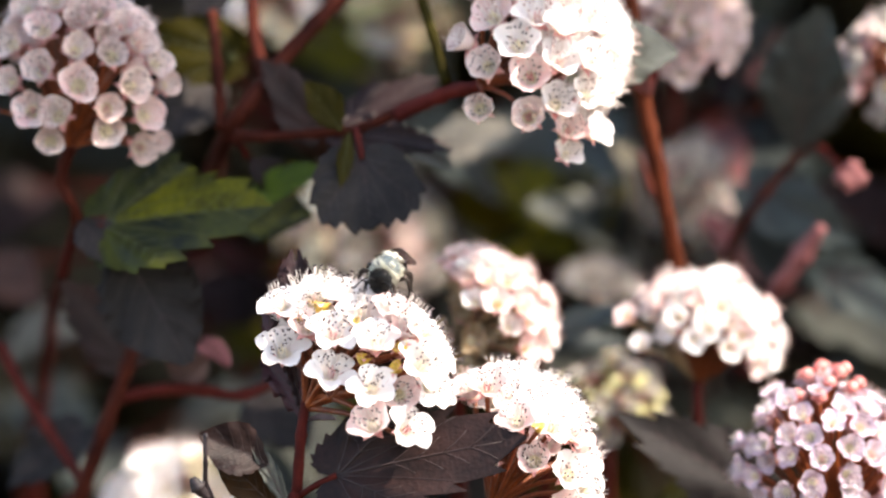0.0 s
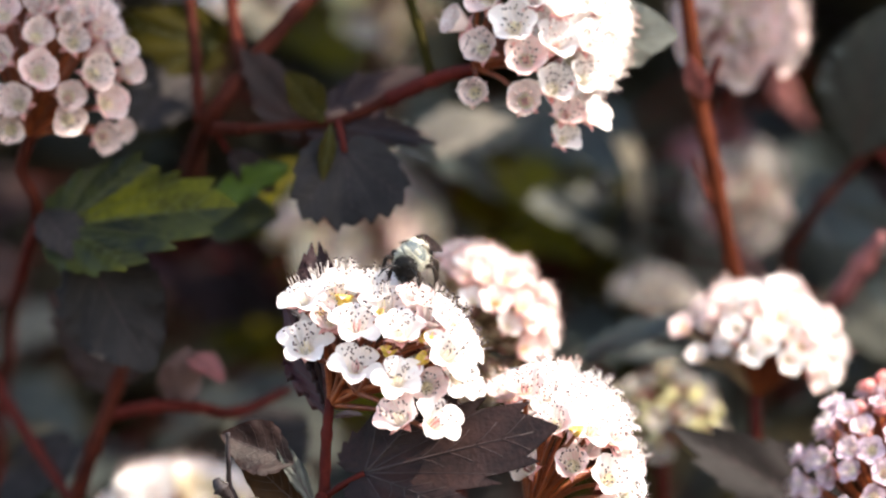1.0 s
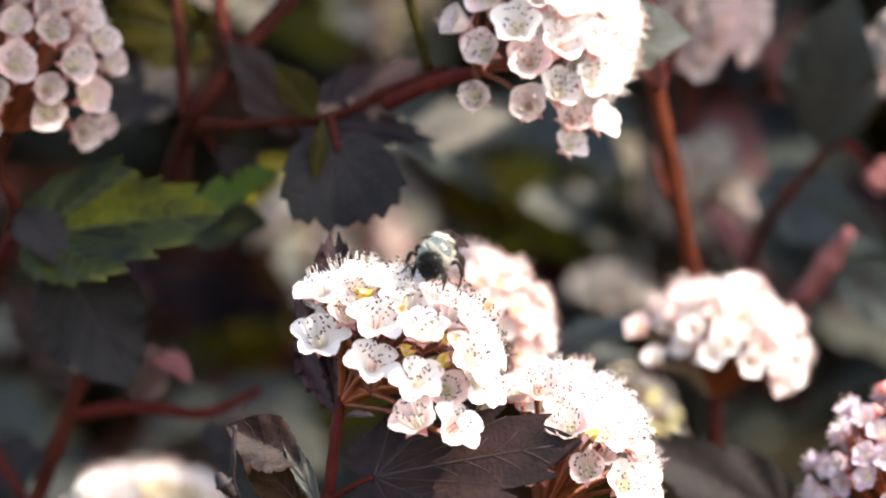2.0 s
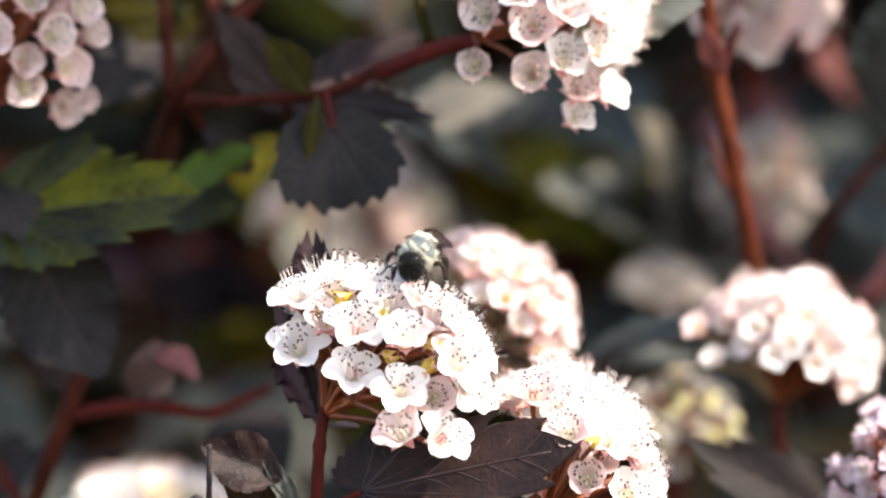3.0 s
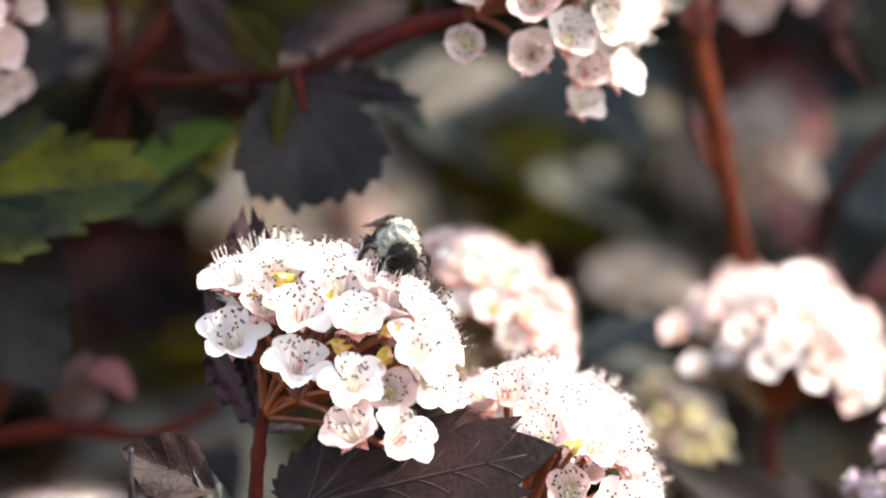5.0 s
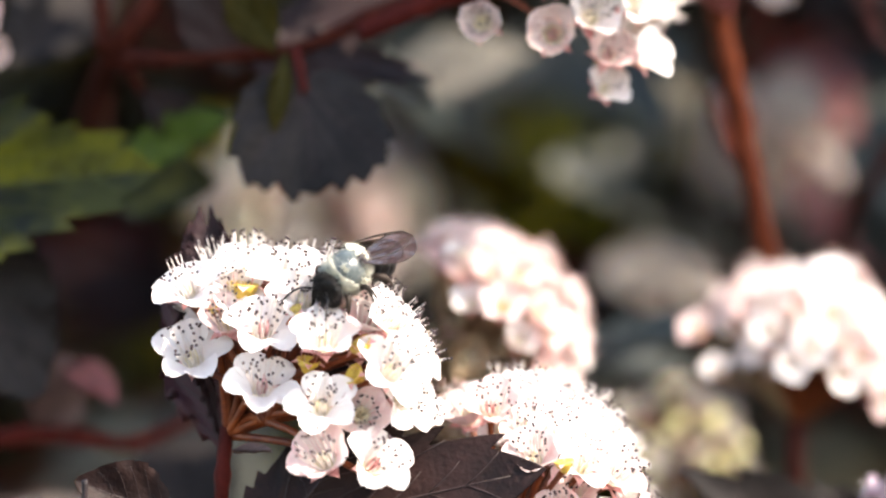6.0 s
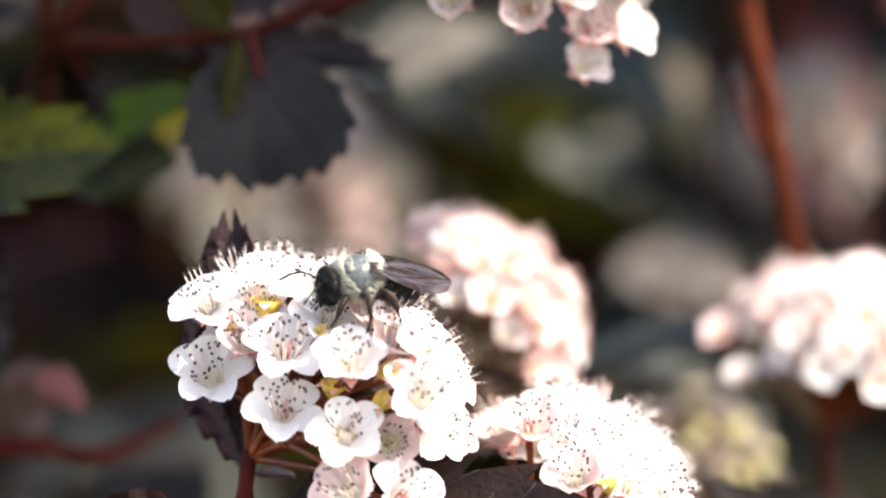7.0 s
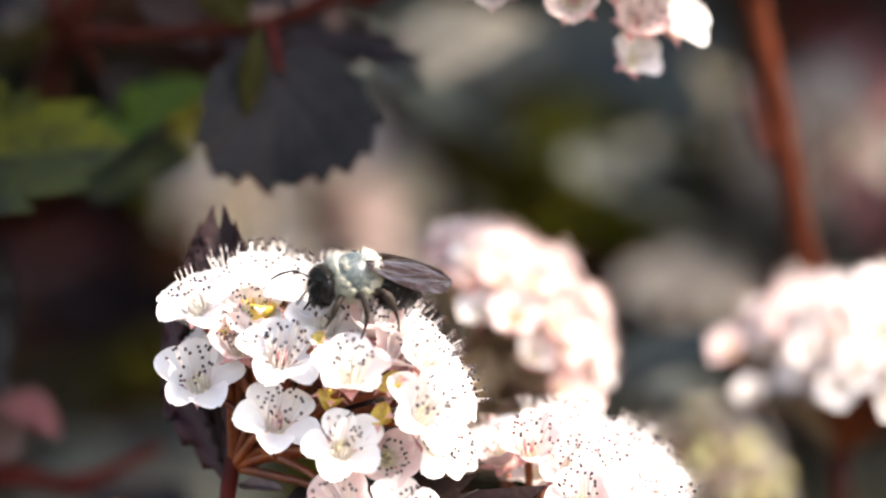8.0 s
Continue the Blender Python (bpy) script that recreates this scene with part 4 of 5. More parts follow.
# ---- pale clusters further back ----
def back_sprig(label, center, radius, axis, count, kinds, layer, seed, size=1.0, fork=None, spread=105, flat=0.9, stalk=None, lift=0.0):
    th = thing_at("flowering_sprig", center, label, "flower", "flower clusters of the shrub")
    fork = Vector(fork) if fork is not None else Vector(center) - Vector(axis).normalized() * radius * 0.9
    corymb(th, center, radius, axis, count, kinds, fork, spread, seed, False, size, 30, flat, stalk, lift)
    if seed == 31:
        corymb(th, spot(828, 612, 0.050), 0.0075, (-0.2, -0.8, -0.4), 20, ["tan"], fork, 95, 77, False, 0.72, 30, 0.9, stalk)
    high = fork.z > 0.985
    mid = fork + (Vector((0, 0.05, -0.012)) if high else Vector((0, 0.004, -0.012)))
    low = fork + (Vector((0, 0.30, -0.04)) if high else Vector((0, 0.06, -0.045)))
    stem(th, "stem", [fork, mid, low] + foot_of(low), [0.9, 1.0, 1.3, 1.8, 2.8, 3.6])
    return sways(th, layer)

back_sprig("soft pink and white flower cluster", spot(850, 570, 0.046), 0.0108, (0.70, -0.16, 0.70), 54, ["pink", "pink", "pink", "white", "white"], "C", 31, 0.70, spot(812, 630, 0.053), 76, 0.92, TAN_STALK, 0.5)
white_head = back_sprig("full white flower cluster on a short brown stalk", spot(1254, 594, 0.062), 0.0108, (0.42, -0.28, 0.86), 56, ["white", "white", "white", "pink"], "R", 32, 0.69, spot(1235, 675, 0.068), 88, 0.80, PEDICEL, 0.05)
def loose_florets(th):
    """Single florets on long stalks at the side of the white head."""
    inv = th.matrix_basis.inverted()
    for i, (u, v, size) in enumerate([(1112, 562, 0.58), (1136, 612, 0.52), (1152, 560, 0.50), (1182, 520, 0.62), (1172, 600, 0.42), (1206, 612, 0.5), (1216, 556, 0.6)]):
        n = Vector((-0.35 + 0.1 * i, -0.75, 0.5)).normalized()
        c = spot(u, v, 0.056 + 0.001 * i)
        part("flower", BULK["white" if i % 3 else "pink"][i % 3], th, inv @ facing(c, n, (math.sin(i), 0.1, math.cos(i)), size))
        pedicel(th, spot(1235, 675, 0.068), c - n * 0.0011, inv, 0.4, TAN_STALK)

loose_florets(white_head)
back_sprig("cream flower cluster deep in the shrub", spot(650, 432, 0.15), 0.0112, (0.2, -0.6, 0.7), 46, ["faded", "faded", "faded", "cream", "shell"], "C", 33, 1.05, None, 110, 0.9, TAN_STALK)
back_sprig("cream-white flower cluster low in the shrub", spot(340, 921, 0.10), 0.0110, (0.0, -0.4, 0.9), 36, ["cream", "white", "white"], "W", 34, 1.15)
back_sprig("green-yellow bud cluster on a short stalk", spot(1085, 718, 0.09), 0.0072, (0.1, -0.5, 0.8), 42, ["green", "green", "green", "cream", "faded"], "R", 35, 0.70, None, 110)
back_sprig("beige pink flower cluster in shade", spot(1206, 42, 0.085), 0.0084, (0.1, -0.6, 0.6), 64, ["shell", "pink", "shell"], "R", 36, 0.80, None, 105)
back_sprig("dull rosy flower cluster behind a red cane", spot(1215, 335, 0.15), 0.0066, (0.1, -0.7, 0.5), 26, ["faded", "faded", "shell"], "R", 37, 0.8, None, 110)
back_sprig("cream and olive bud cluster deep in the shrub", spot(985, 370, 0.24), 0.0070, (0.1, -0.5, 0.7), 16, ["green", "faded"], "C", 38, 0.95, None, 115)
back_sprig("cream flower cluster with shade put into its petal colour", spot(700, 15, 0.17), 0.0072, (0.1, -0.6, 0.7), 24, ["faded", "tan", "green"], "H", 39, 0.95, None, 115)
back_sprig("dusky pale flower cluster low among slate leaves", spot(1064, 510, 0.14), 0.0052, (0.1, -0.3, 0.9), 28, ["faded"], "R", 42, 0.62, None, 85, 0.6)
back_sprig("pale pink flower cluster in shade", spot(1600, 120, 0.08), 0.0085, (-0.3, -0.7, 0.5), 24, ["shell", "faded"], "R", 40, 0.9, None, 115)
back_sprig("pale flower cluster far back", spot(450, -20, 0.14), 0.0075, (0.1, -0.6, 0.6), 20, ["white", "cream"], "H", 41, 0.9, None, 115)

def mauve_sprig():
    th = thing_at("flowering_sprig", spot(1450, 800, 0.02), "mauve flower cluster with coral buds on top", "flower", "flower clusters of the shrub")
    fork = spot(1470, 960, 0.03)
    corymb(th, spot(1455, 815, 0.028), 0.0122, (0.1, -0.6, 0.6), 74, ["mauve"], fork, 112, 61, True, 0.67, 40, 1.0)
    corymb(th, spot(1465, 700, 0.026), 0.0058, (0.1, -0.5, 0.8), 20, ["coral"], spot(1460, 760, 0.028), 115, 62, False, 0.72)
    stem(th, "stem", [fork, spot(1470, 1060, 0.04)] + foot_of(spot(1470, 1060, 0.04)), [1.0, 1.3, 1.8, 2.8, 3.6])
    return th

sways(mauve_sprig(), "P")

# ---- canes and leaves at the right ----
def right_cane():
    th = thing_at("leafy_branch", spot(1165, 300, 0.055), "smooth red-brown upright cane", "branch", "leafy branches of the shrub")
    stem(th, "branch", [spot(1110, -60, 0.05), spot(1135, 150, 0.055), spot(1165, 300, 0.058), spot(1200, 480, 0.070), spot(1222, 600, 0.13), spot(1240, 800, 0.30)] + foot_of(spot(1240, 800, 0.30)), [1.2, 1.35, 1.3, 1.3, 1.6, 2.0, 3.0, 4.0], CANE)
    stem(th, "side_branch", [spot(1142, 175, 0.056), spot(1160, 130, 0.052), spot(1172, 95, 0.050)], [0.7, 0.6, 0.5], STEM_RED)
    leaf(th, spot(1150, 170, 0.054), spot(1118, 100, 0.048), (-0.4, -0.8, 0.3), 0.45, [LEAF_PINK, VEIN], "slim", 76, "small young red leaf", 0.3, 0.1, 7)
    stem(th, "side_branch", [spot(1180, 380, 0.062), spot(1150, 330, 0.064), spot(1132, 270, 0.068)], [0.7, 0.6, 0.5], BARK)
    return th

sways(right_cane(), "R")

def right_twigs():
    th = thing_at("leafy_branch", spot(1400, 300, 0.08), "blurred red twigs with slate leaves", "branch", "leafy branches of the shrub")
    stem(th, "branch", [spot(1560, 100, 0.085), spot(1490, 200, 0.085), spot(1390, 300, 0.085), spot(1320, 390, 0.09), spot(1290, 480, 0.12), spot(1290, 800, 0.30)] + foot_of(spot(1290, 800, 0.30)), [0.7, 0.75, 0.8, 0.9, 1.1, 1.8, 3, 4], BARK)
    leaf(th, spot(1410, 270, 0.085), spot(1445, 30, 0.07), (-0.1, -0.85, 0.4), 0.58, [LEAF_SLATE, VEIN], "ovate", 71, "large slate-green leaf", 0.2, 0.1, 9, spot(1390, 300, 0.086))
    stem(th, "young_shoot", [spot(1320, 580, 0.095), spot(1385, 500, 0.082), spot(1420, 450, 0.079), spot(1455, 402, 0.076)], [0.6, 1.6, 1.8, 0.9], ROSE, 9, "thick rosy young shoot")
    leaf(th, spot(1330, 330, 0.10), spot(1500, 420, 0.09), (-0.1, -0.96, 0.15), 0.6, [LEAF_SLATE, VEIN], "lobed", 73, "", 0.2, 0.1, 8)
    leaf(th, spot(1460, 480, 0.10), spot(1620, 570, 0.09), (-0.1, -0.95, 0.2), 0.5, [LEAF_SLATE, VEIN], "lobed", 74, "", 0.2, 0.1, 8)
    inv = th.matrix_basis.inverted()
    for i, (u, v) in enumerate(((1492, 316), (1508, 300), (1520, 318), (1504, 326))):
        part("bud", BUDS["rose"][i % 2], th, inv @ facing(spot(u, v, 0.075), (0.1, -0.8, 0.5), (0, 0, 1), 0.85))
    stem(th, "side_branch", [spot(1500, 310, 0.077), spot(1460, 270, 0.083), spot(1440, 255, 0.085)], [0.6, 0.7, 0.8])
    return th

sways(right_twigs(), "R")

def low_right_leaves():
    th = thing_at("leafy_shoot", spot(1230, 790, 0.045), "slate-grey veined leaves in half shade", "leaf", "leafy shoots of the shrub")
    leaf(th, spot(1342, 872, 0.05), spot(1125, 745, 0.037), (-0.2, -0.93, 0.25), 0.55, [LEAF_GREY, VEIN], "lobed", 81, "", 0.2, 0.1, 9, spot(1350, 960, 0.055))
    leaf(th, spot(960, 600, 0.075), spot(1110, 540, 0.065), (0.0, -0.6, 0.75), 0.6, [LEAF_SLATE, VEIN], "lobed", 82, "", 0.2, 0.1, 9, spot(960, 700, 0.08))
    leaf(th, spot(1000, 610, 0.085), spot(1110, 600, 0.085), (0.0, -0.6, 0.7), 0.4, [LEAF_SLATE, VEIN], "ovate", 83, "slate-green leaf edge", 0.2, 0.1, 9)
    leaf(th, spot(1150, 900, 0.07), spot(1290, 830, 0.06), (0.0, -0.6, 0.7), 0.7, [LEAF_OLIVE, VEIN_GREEN], "ovate", 84, "", 0.2, 0.1, 9)
    stem(th, "stem", [spot(1350, 960, 0.055), spot(1340, 1040, 0.065)] + foot_of(spot(1340, 1040, 0.065)), [0.9, 1.2, 1.8, 2.8, 3.6])
    stem(th, "stem", [spot(960, 700, 0.08), spot(970, 1040, 0.10)] + foot_of(spot(970, 1040, 0.10)), [0.9, 1.2, 1.8, 2.8, 3.6])
    return th

sways(low_right_leaves(), "R")

# ---- stems and leaves low on the left ----
def low_left_branch():
    th = thing_at("leafy_branch", spot(230, 700, 0.05), "red stems with a young pink leaf in shade", "branch", "leafy branches of the shrub")
    stem(th, "branch", [spot(250, 560, 0.055), spot(225, 650, 0.052), spot(185, 760, 0.052), spot(140, 890, 0.056), spot(120, 1000, 0.06)] + foot_of(spot(120, 1000, 0.06)), [1.1, 1.2, 1.3, 1.5, 2.0, 3.0, 4.0], BARK)
    stem(th, "side_branch", [spot(210, 705, 0.052), spot(290, 690, 0.052), spot(360, 692, 0.053), spot(430, 700, 0.055), spot(520, 660, 0.06)], [1.1, 1.1, 1.0, 0.9, 0.7], STEM_RED)
    stem(th, "side_branch", [spot(0, 610, 0.07), spot(40, 690, 0.066), spot(85, 760, 0.062), spot(150, 860, 0.057)], [0.9, 0.9, 0.9, 0.8], STEM_RED)
    leaf(th, spot(318, 692, 0.054), spot(348, 596, 0.048), (0.15, -0.9, 0.3), 0.62, [LEAF_ROSE, VEIN], "ovate", 91, "young rosy grey leaf", 0.12, 0.1, 7)
    leaf(th, spot(345, 600, 0.05), spot(408, 640, 0.046), (0.2, -0.7, 0.6), 0.6, [LEAF_PINK, VEIN], "ovate", 92, "", 0.3, 0.1, 7, spot(335, 690, 0.054))
    leaf(th, spot(440, 700, 0.07), spot(540, 780, 0.06), (0.0, -0.7, 0.6), 0.8, [LEAF_GREY, VEIN], "ovate", 93, "", 0.2, 0.1, 8)
    leaf(th, spot(230, 640, 0.065), spot(120, 500, 0.06), (0.0, -0.8, 0.5), 0.75, [LEAF_DARK, VEIN], "lobed", 94, "", 0.2, 0.1, 8)
    leaf(th, spot(140, 760, 0.07), spot(20, 850, 0.065), (0.0, -0.7, 0.6), 0.75, [LEAF_GREY, VEIN], "lobed", 95, "", 0.2, 0.1, 8)
    return th

sways(low_left_branch(), "W")

def inner_leaves():
    """Leaves that show soft between the clusters further back."""
    th = thing_at("leafy_branch", spot(900, 300, 0.16), "soft olive and slate leaves deep in the shrub", "branch", "leafy branches of the shrub")
    stem(th, "branch", [spot(860, 180, 0.19), spot(880, 300, 0.19), spot(920, 480, 0.20), spot(930, 1000, 0.24)] + foot_of(spot(930, 1000, 0.24)), [1.0, 1.2, 1.5, 2.0, 3, 4], BARK)
    for i, (u, v, u2, v2, mt) in enumerate([(870, 330, 760, 250, LEAF_SLATE), (890, 420, 1010, 440, LEAF_OLIVE_LIFTED), (880, 400, 850, 300, LEAF_OLIVE_LIFTED), (900, 460, 1000, 400, LEAF_OLIVE_LIFTED), (1000, 300, 900, 240, LEAF_DARK), (1060, 440, 1080, 330, LEAF_OLIVE_LIFTED), (1010, 220, 1110, 300, LEAF_SLATE), (560, 330, 480, 400, LEAF_OLIVE_LIFTED), (520, 520, 400, 560, LEAF_DARK), (440, 560, 520, 640, LEAF_OLIVE_LIFTED), (1000, 560, 1080, 620, LEAF_SLATE), (280, 90, 200, 40, LEAF_OLIVE), (330, 160, 260, 240, LEAF_OLIVE), (60, 330, -20, 400, LEAF_DARK), (560, 60, 640, 120, LEAF_OLIVE_LIFTED), (1300, 150, 1350, 30, LEAF_SLATE), (1320, 230, 1420, 330, LEAF_SLATE), (1480, 330, 1560, 400, LEAF_DARK), (600, 760, 700, 700, LEAF_OLIVE_LIFTED), (60, 640, 130, 560, LEAF_SLATE), (1128, 395, 1112, 260, LEAF_PALE), (1225, 250, 1310, 300, LEAF_PINK), (940, 335, 1062, 392, LEAF_OLIVE_LIFTED), (995, 512, 1112, 468, LEAF_OLIVE_LIFTED), (700, 290, 790, 190, LEAF_SAGE), (450, 695, 605, 790, LEAF_FOREST_LIFTED), (565, 835, 480, 740, LEAF_SAGE), (30, 600, 140, 570, LEAF_PALE), (40, 700, 150, 745, LEAF_SAGE), (380, 825, 480, 870, LEAF_SAGE), (-30, 470, 60, 520, LEAF_DARK), (230, 790, 120, 850, LEAF_SLATE), (1040, 540, 990, 620, LEAF_SAGE), (1300, 640, 1420, 600, LEAF_DARK), (1200, 880, 1290, 800, LEAF_SAGE), (1450, 540, 1590, 620, LEAF_FOREST_LIFTED), (1330, 60, 1300, 190, LEAF_DARK), (780, 330, 700, 260, LEAF_SAGE), (330, 480, 420, 560, LEAF_DARK), (640, 590, 560, 660, LEAF_DARK), (1120, 430, 960, 350, LEAF_SAGE), (900, 300, 960, 380, LEAF_OLIVE_LIFTED), (1060, 500, 1010, 420, LEAF_OLIVE_LIFTED), (1180, 420, 1120, 330, LEAF_FOREST_LIFTED), (1270, 330, 1300, 220, LEAF_SAGE), (1320, 470, 1260, 380, LEAF_WINE), (480, 500, 400, 430, LEAF_WINE), (200, 560, 300, 480, LEAF_WINE), (1180, 540, 1130, 470, LEAF_WINE), (250, 860, 330, 800, LEAF_SAGE), (330, 745, 450, 700, LEAF_FOREST_LIFTED), (1400, 200, 1330, 120, LEAF_PINK), (800, 290, 915, 215, LEAF_PALE), (930, 200, 1000, 300, LEAF_FOREST_LIFTED), (1480, 120, 1540, 20, LEAF_FOREST_LIFTED), (1400, 700, 1500, 640, LEAF_SLATE), (1250, 560, 1330, 500, LEAF_SLATE), (1180, 680, 1240, 610, LEAF_DARK)]):
        leaf(th, spot(u, v, 0.15 + 0.01 * (i % 5)), spot(u2, v2, 0.135 + 0.01 * (i % 5)), (0.2 * math.sin(i * 2), -0.75, 0.6), 0.75, [mt, VEIN], "lobed", 300 + i, "", 0.15, 0.1, 7, spot((u + 890) / 2, (v + 400) / 2, 0.19))
    return th

sways(inner_leaves(), "C")

# ---- unseen leafy branch added over the clusters to shade them ----
def unseen_overhang():
    th = thing_at("leafy_branch", Vector((0.03, -0.028, 1.13)), "unseen dark leafy branch added overhead to shade the clusters", "branch", "leafy branches of the shrub")
    r = random.Random(5)
    stem(th, "branch", [Vector((0.103, -0.030, 1.14)), Vector((0.04, -0.024, 1.147)), Vector((-0.06, -0.01, 1.14)), Vector((-0.18, 0.15, 1.05)), Vector((-0.2, 0.4, 0.5)), Vector((-0.1, 0.5, -0.01))], [0.8, 1.2, 1.5, 2, 3, 4], BARK)
    for i in range(2, 16):
        base = Vector((0.117 - 0.0085 * i, -0.030 + 0.0012 * i, 1.143))
        back = i % 2 and i > 4
        tip = base + Vector((r.uniform(-0.014, 0.008), (0.028 if back else -0.026) + r.uniform(-0.004, 0.004), r.uniform(-0.012, 0.006)))
        leaf(th, base, tip, (0.2, -0.2, 0.95), 0.8, [LEAF_DARK, VEIN], "lobed", 200 + i, "", 0.15, 0.1, 8)
    return th

unseen_overhang()

# unseen shoot, added only to keep sun off the rear clusters
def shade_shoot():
    th = thing_at("leafy_shoot", Vector((0.09, 0.06, 1.09)), "unseen dark leafy shoot added to shade the rear clusters", "leaf", "leafy shoots of the shrub")
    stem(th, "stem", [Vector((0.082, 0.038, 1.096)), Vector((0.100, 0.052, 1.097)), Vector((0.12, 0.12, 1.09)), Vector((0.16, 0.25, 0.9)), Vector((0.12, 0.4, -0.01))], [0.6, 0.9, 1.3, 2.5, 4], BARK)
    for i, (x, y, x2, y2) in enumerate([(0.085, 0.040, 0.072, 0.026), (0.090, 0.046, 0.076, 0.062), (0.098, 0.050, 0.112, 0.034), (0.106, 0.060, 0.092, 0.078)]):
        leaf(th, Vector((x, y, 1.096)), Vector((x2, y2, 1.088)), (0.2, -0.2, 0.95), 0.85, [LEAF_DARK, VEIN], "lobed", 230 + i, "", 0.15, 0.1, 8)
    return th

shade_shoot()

# ---- the bee ----
def bee():
    th = thing_at("bee", (0, 0, 1), "ashen-haired black mining bee with smoky wings on the flowers", "bee")
    def hairs(g, c, rad, count, ln, seed, keep, slot=0, thick=0.05):
        r = random.Random(seed)
        for _ in range(count):
            n = Vector((r.gauss(0, 1), r.gauss(0, 1), r.gauss(0, 1))).normalized()
            if not keep(n):
                continue
            p = Vector((c[0] + n.x * rad[0], c[1] + n.y * rad[1], c[2] + n.z * rad[2]))
            q = (n + Vector((r.uniform(-0.5, 0.3), r.uniform(-0.4, 0.4), r.uniform(-0.3, 0.3)))).normalized()
            s = q.orthogonal().normalized() * thick
            t = q.cross(s)
            k = ln * r.uniform(0.6, 1.2)
            g.add([p + s, p - s * 0.5 + t * 0.87, p - s * 0.5 - t * 0.87, p + q * k], [(0, 1, 3), (1, 2, 3), (2, 0, 3)], slot)
    g = Geo()
    g.ball((0, 0, 3.1), (2.4, 2.15, 2.05), 0, 20, 14)
    g.ball((-1.5, 0, 4.15), (0.85, 1.05, 0.55), 0, 10, 6)
    thorax = part("thorax", g.mesh("thorax", [BEE_SHIELD]), th, None, "slate-blue shiny thorax")
    g = Geo()
    hairs(g, (0, 0, 3.1), (2.35, 2.1, 2.0), 9000, 0.8, 4, lambda n: n.x + 0.16 * math.sin(n.y * 9 + n.z * 13) > 0.60 or n.x + 0.14 * math.sin(n.y * 11 - n.z * 7) < -0.48 or n.z + 0.12 * math.sin(n.x * 12) < -0.30)
    hairs(g, (0, 0, 3.1), (2.35, 2.1, 2.0), 1300, 0.40, 14, lambda n: abs(n.y) > 0.25 or n.x > 0.3, 0, 0.02)
    part("hair", g.mesh("hair", [BEE_HAIR]), thorax, None, "pale ashen hair bands")
    g = Geo()
    g.ball((3.0, 0, 2.45), (1.0, 1.62, 1.8), 0, 16, 10)
    g.tube([(3.6, 0, 1.6), (3.8, 0, 0.9), (3.7, 0, 0.3)], [0.45, 0.35, 0.15], 7)
    for sgn in (-1, 1):
        g.tube([(3.7, 0.5 * sgn, 1.5), (3.95, 0.45 * sgn, 1.0), (3.9, 0.1 * sgn, 0.7)], [0.25, 0.22, 0.06], 5)
    head = part("head", g.mesh("head", [BEE_BLACK]), th, None, "black head")
    g = Geo()
    hairs(g, (3.0, 0, 2.45), (0.95, 1.58, 1.75), 2000, 0.5, 6, lambda n: abs(n.y) < 0.75 or n.z > 0.4)
    part("hair", g.mesh("hair", [BEE_HAIR_DARK]), head, None, "dark hair on the face")
    for sgn in (-1, 1):
        g = Geo()
        g.ball((3.05, 1.30 * sgn, 2.45), (0.62, 0.52, 1.15), 0, 12, 8)
        part("eye", g.mesh("eye", [BEE_BLACK]), head)
        g = Geo()
        g.tube([(3.8, 0.5 * sgn, 2.9), (4.4, 1.1 * sgn, 3.3), (5.1, 1.9 * sgn, 3.4), (6.0, 2.5 * sgn, 3.0), (6.9, 3.0 * sgn, 2.3)], [0.11, 0.11, 0.13, 0.13, 0.11], 6)
        part("antenna", g.mesh("antenna", [BEE_BLACK]), head)
    g = Geo()
    prof = [(0.05, 0), (0.9, 0.25), (1.75, 0.9), (2.0, 1.6), (1.92, 1.72), (2.1, 2.0), (2.15, 2.8), (2.05, 2.95), (2.12, 3.2), (1.95, 4.0), (1.85, 4.12), (1.8, 4.4), (1.35, 5.2), (0.7, 5.9), (0.05, 6.2)]
    g.lathe(prof, 18, 0, Matrix.Translation((-1.9, 0, 2.8)) @ Matrix.Rotation(radians(-124), 4, "Y") @ Matrix.Diagonal((0.92, 1.05, 0.92, 1)))
    abdomen = part("abdomen", g.mesh("abdomen", [BEE_BLACK]), th, None, "glossy black banded abdomen")
    g = Geo()
    hairs(g, (-4.1, 0, 1.0), (2.5, 1.9, 1.75), 260, 0.4, 9, lambda n: n.z < -0.1 or n.x < -0.7)
    part("hair", g.mesh("hair", [BEE_HAIR_DARK]), abdomen)
    def wing(name, base, ln, wd, yaw, lift, sgn, roll):
        g = Geo()
        rows = []
        for i in range(11):
            v = i / 10
            top = 0.32 * wd * math.sin(math.pi * min(1, 0.10 + 0.55 * v)) * (1 if v < 0.85 else math.sqrt(max(0.02, 1 - ((v - 0.85) / 0.152) ** 2)))
            bot = -0.68 * wd * math.sin(math.pi * (0.06 + 0.80 * v)) ** 0.8 * (1 if v < 0.8 else math.sqrt(max(0.02, 1 - ((v - 0.8) / 0.202) ** 2)))
            rows.append([(-ln * v, sgn * -(bot + (top - bot) * j / 5), 0.06 * math.sin(5 * v + j) + 0.12 * wd * math.sin(math.pi * v) * (j / 5)) for j in range(6)])
        g.grid(rows, 0)
        for j, w0 in ((5, 0.085), (3, 0.05), (2, 0.05), (0, 0.03)):
            g.tube([(p[0], p[1], p[2] + 0.015) for p in (r[j] for r in rows)], w0, 4, 1)
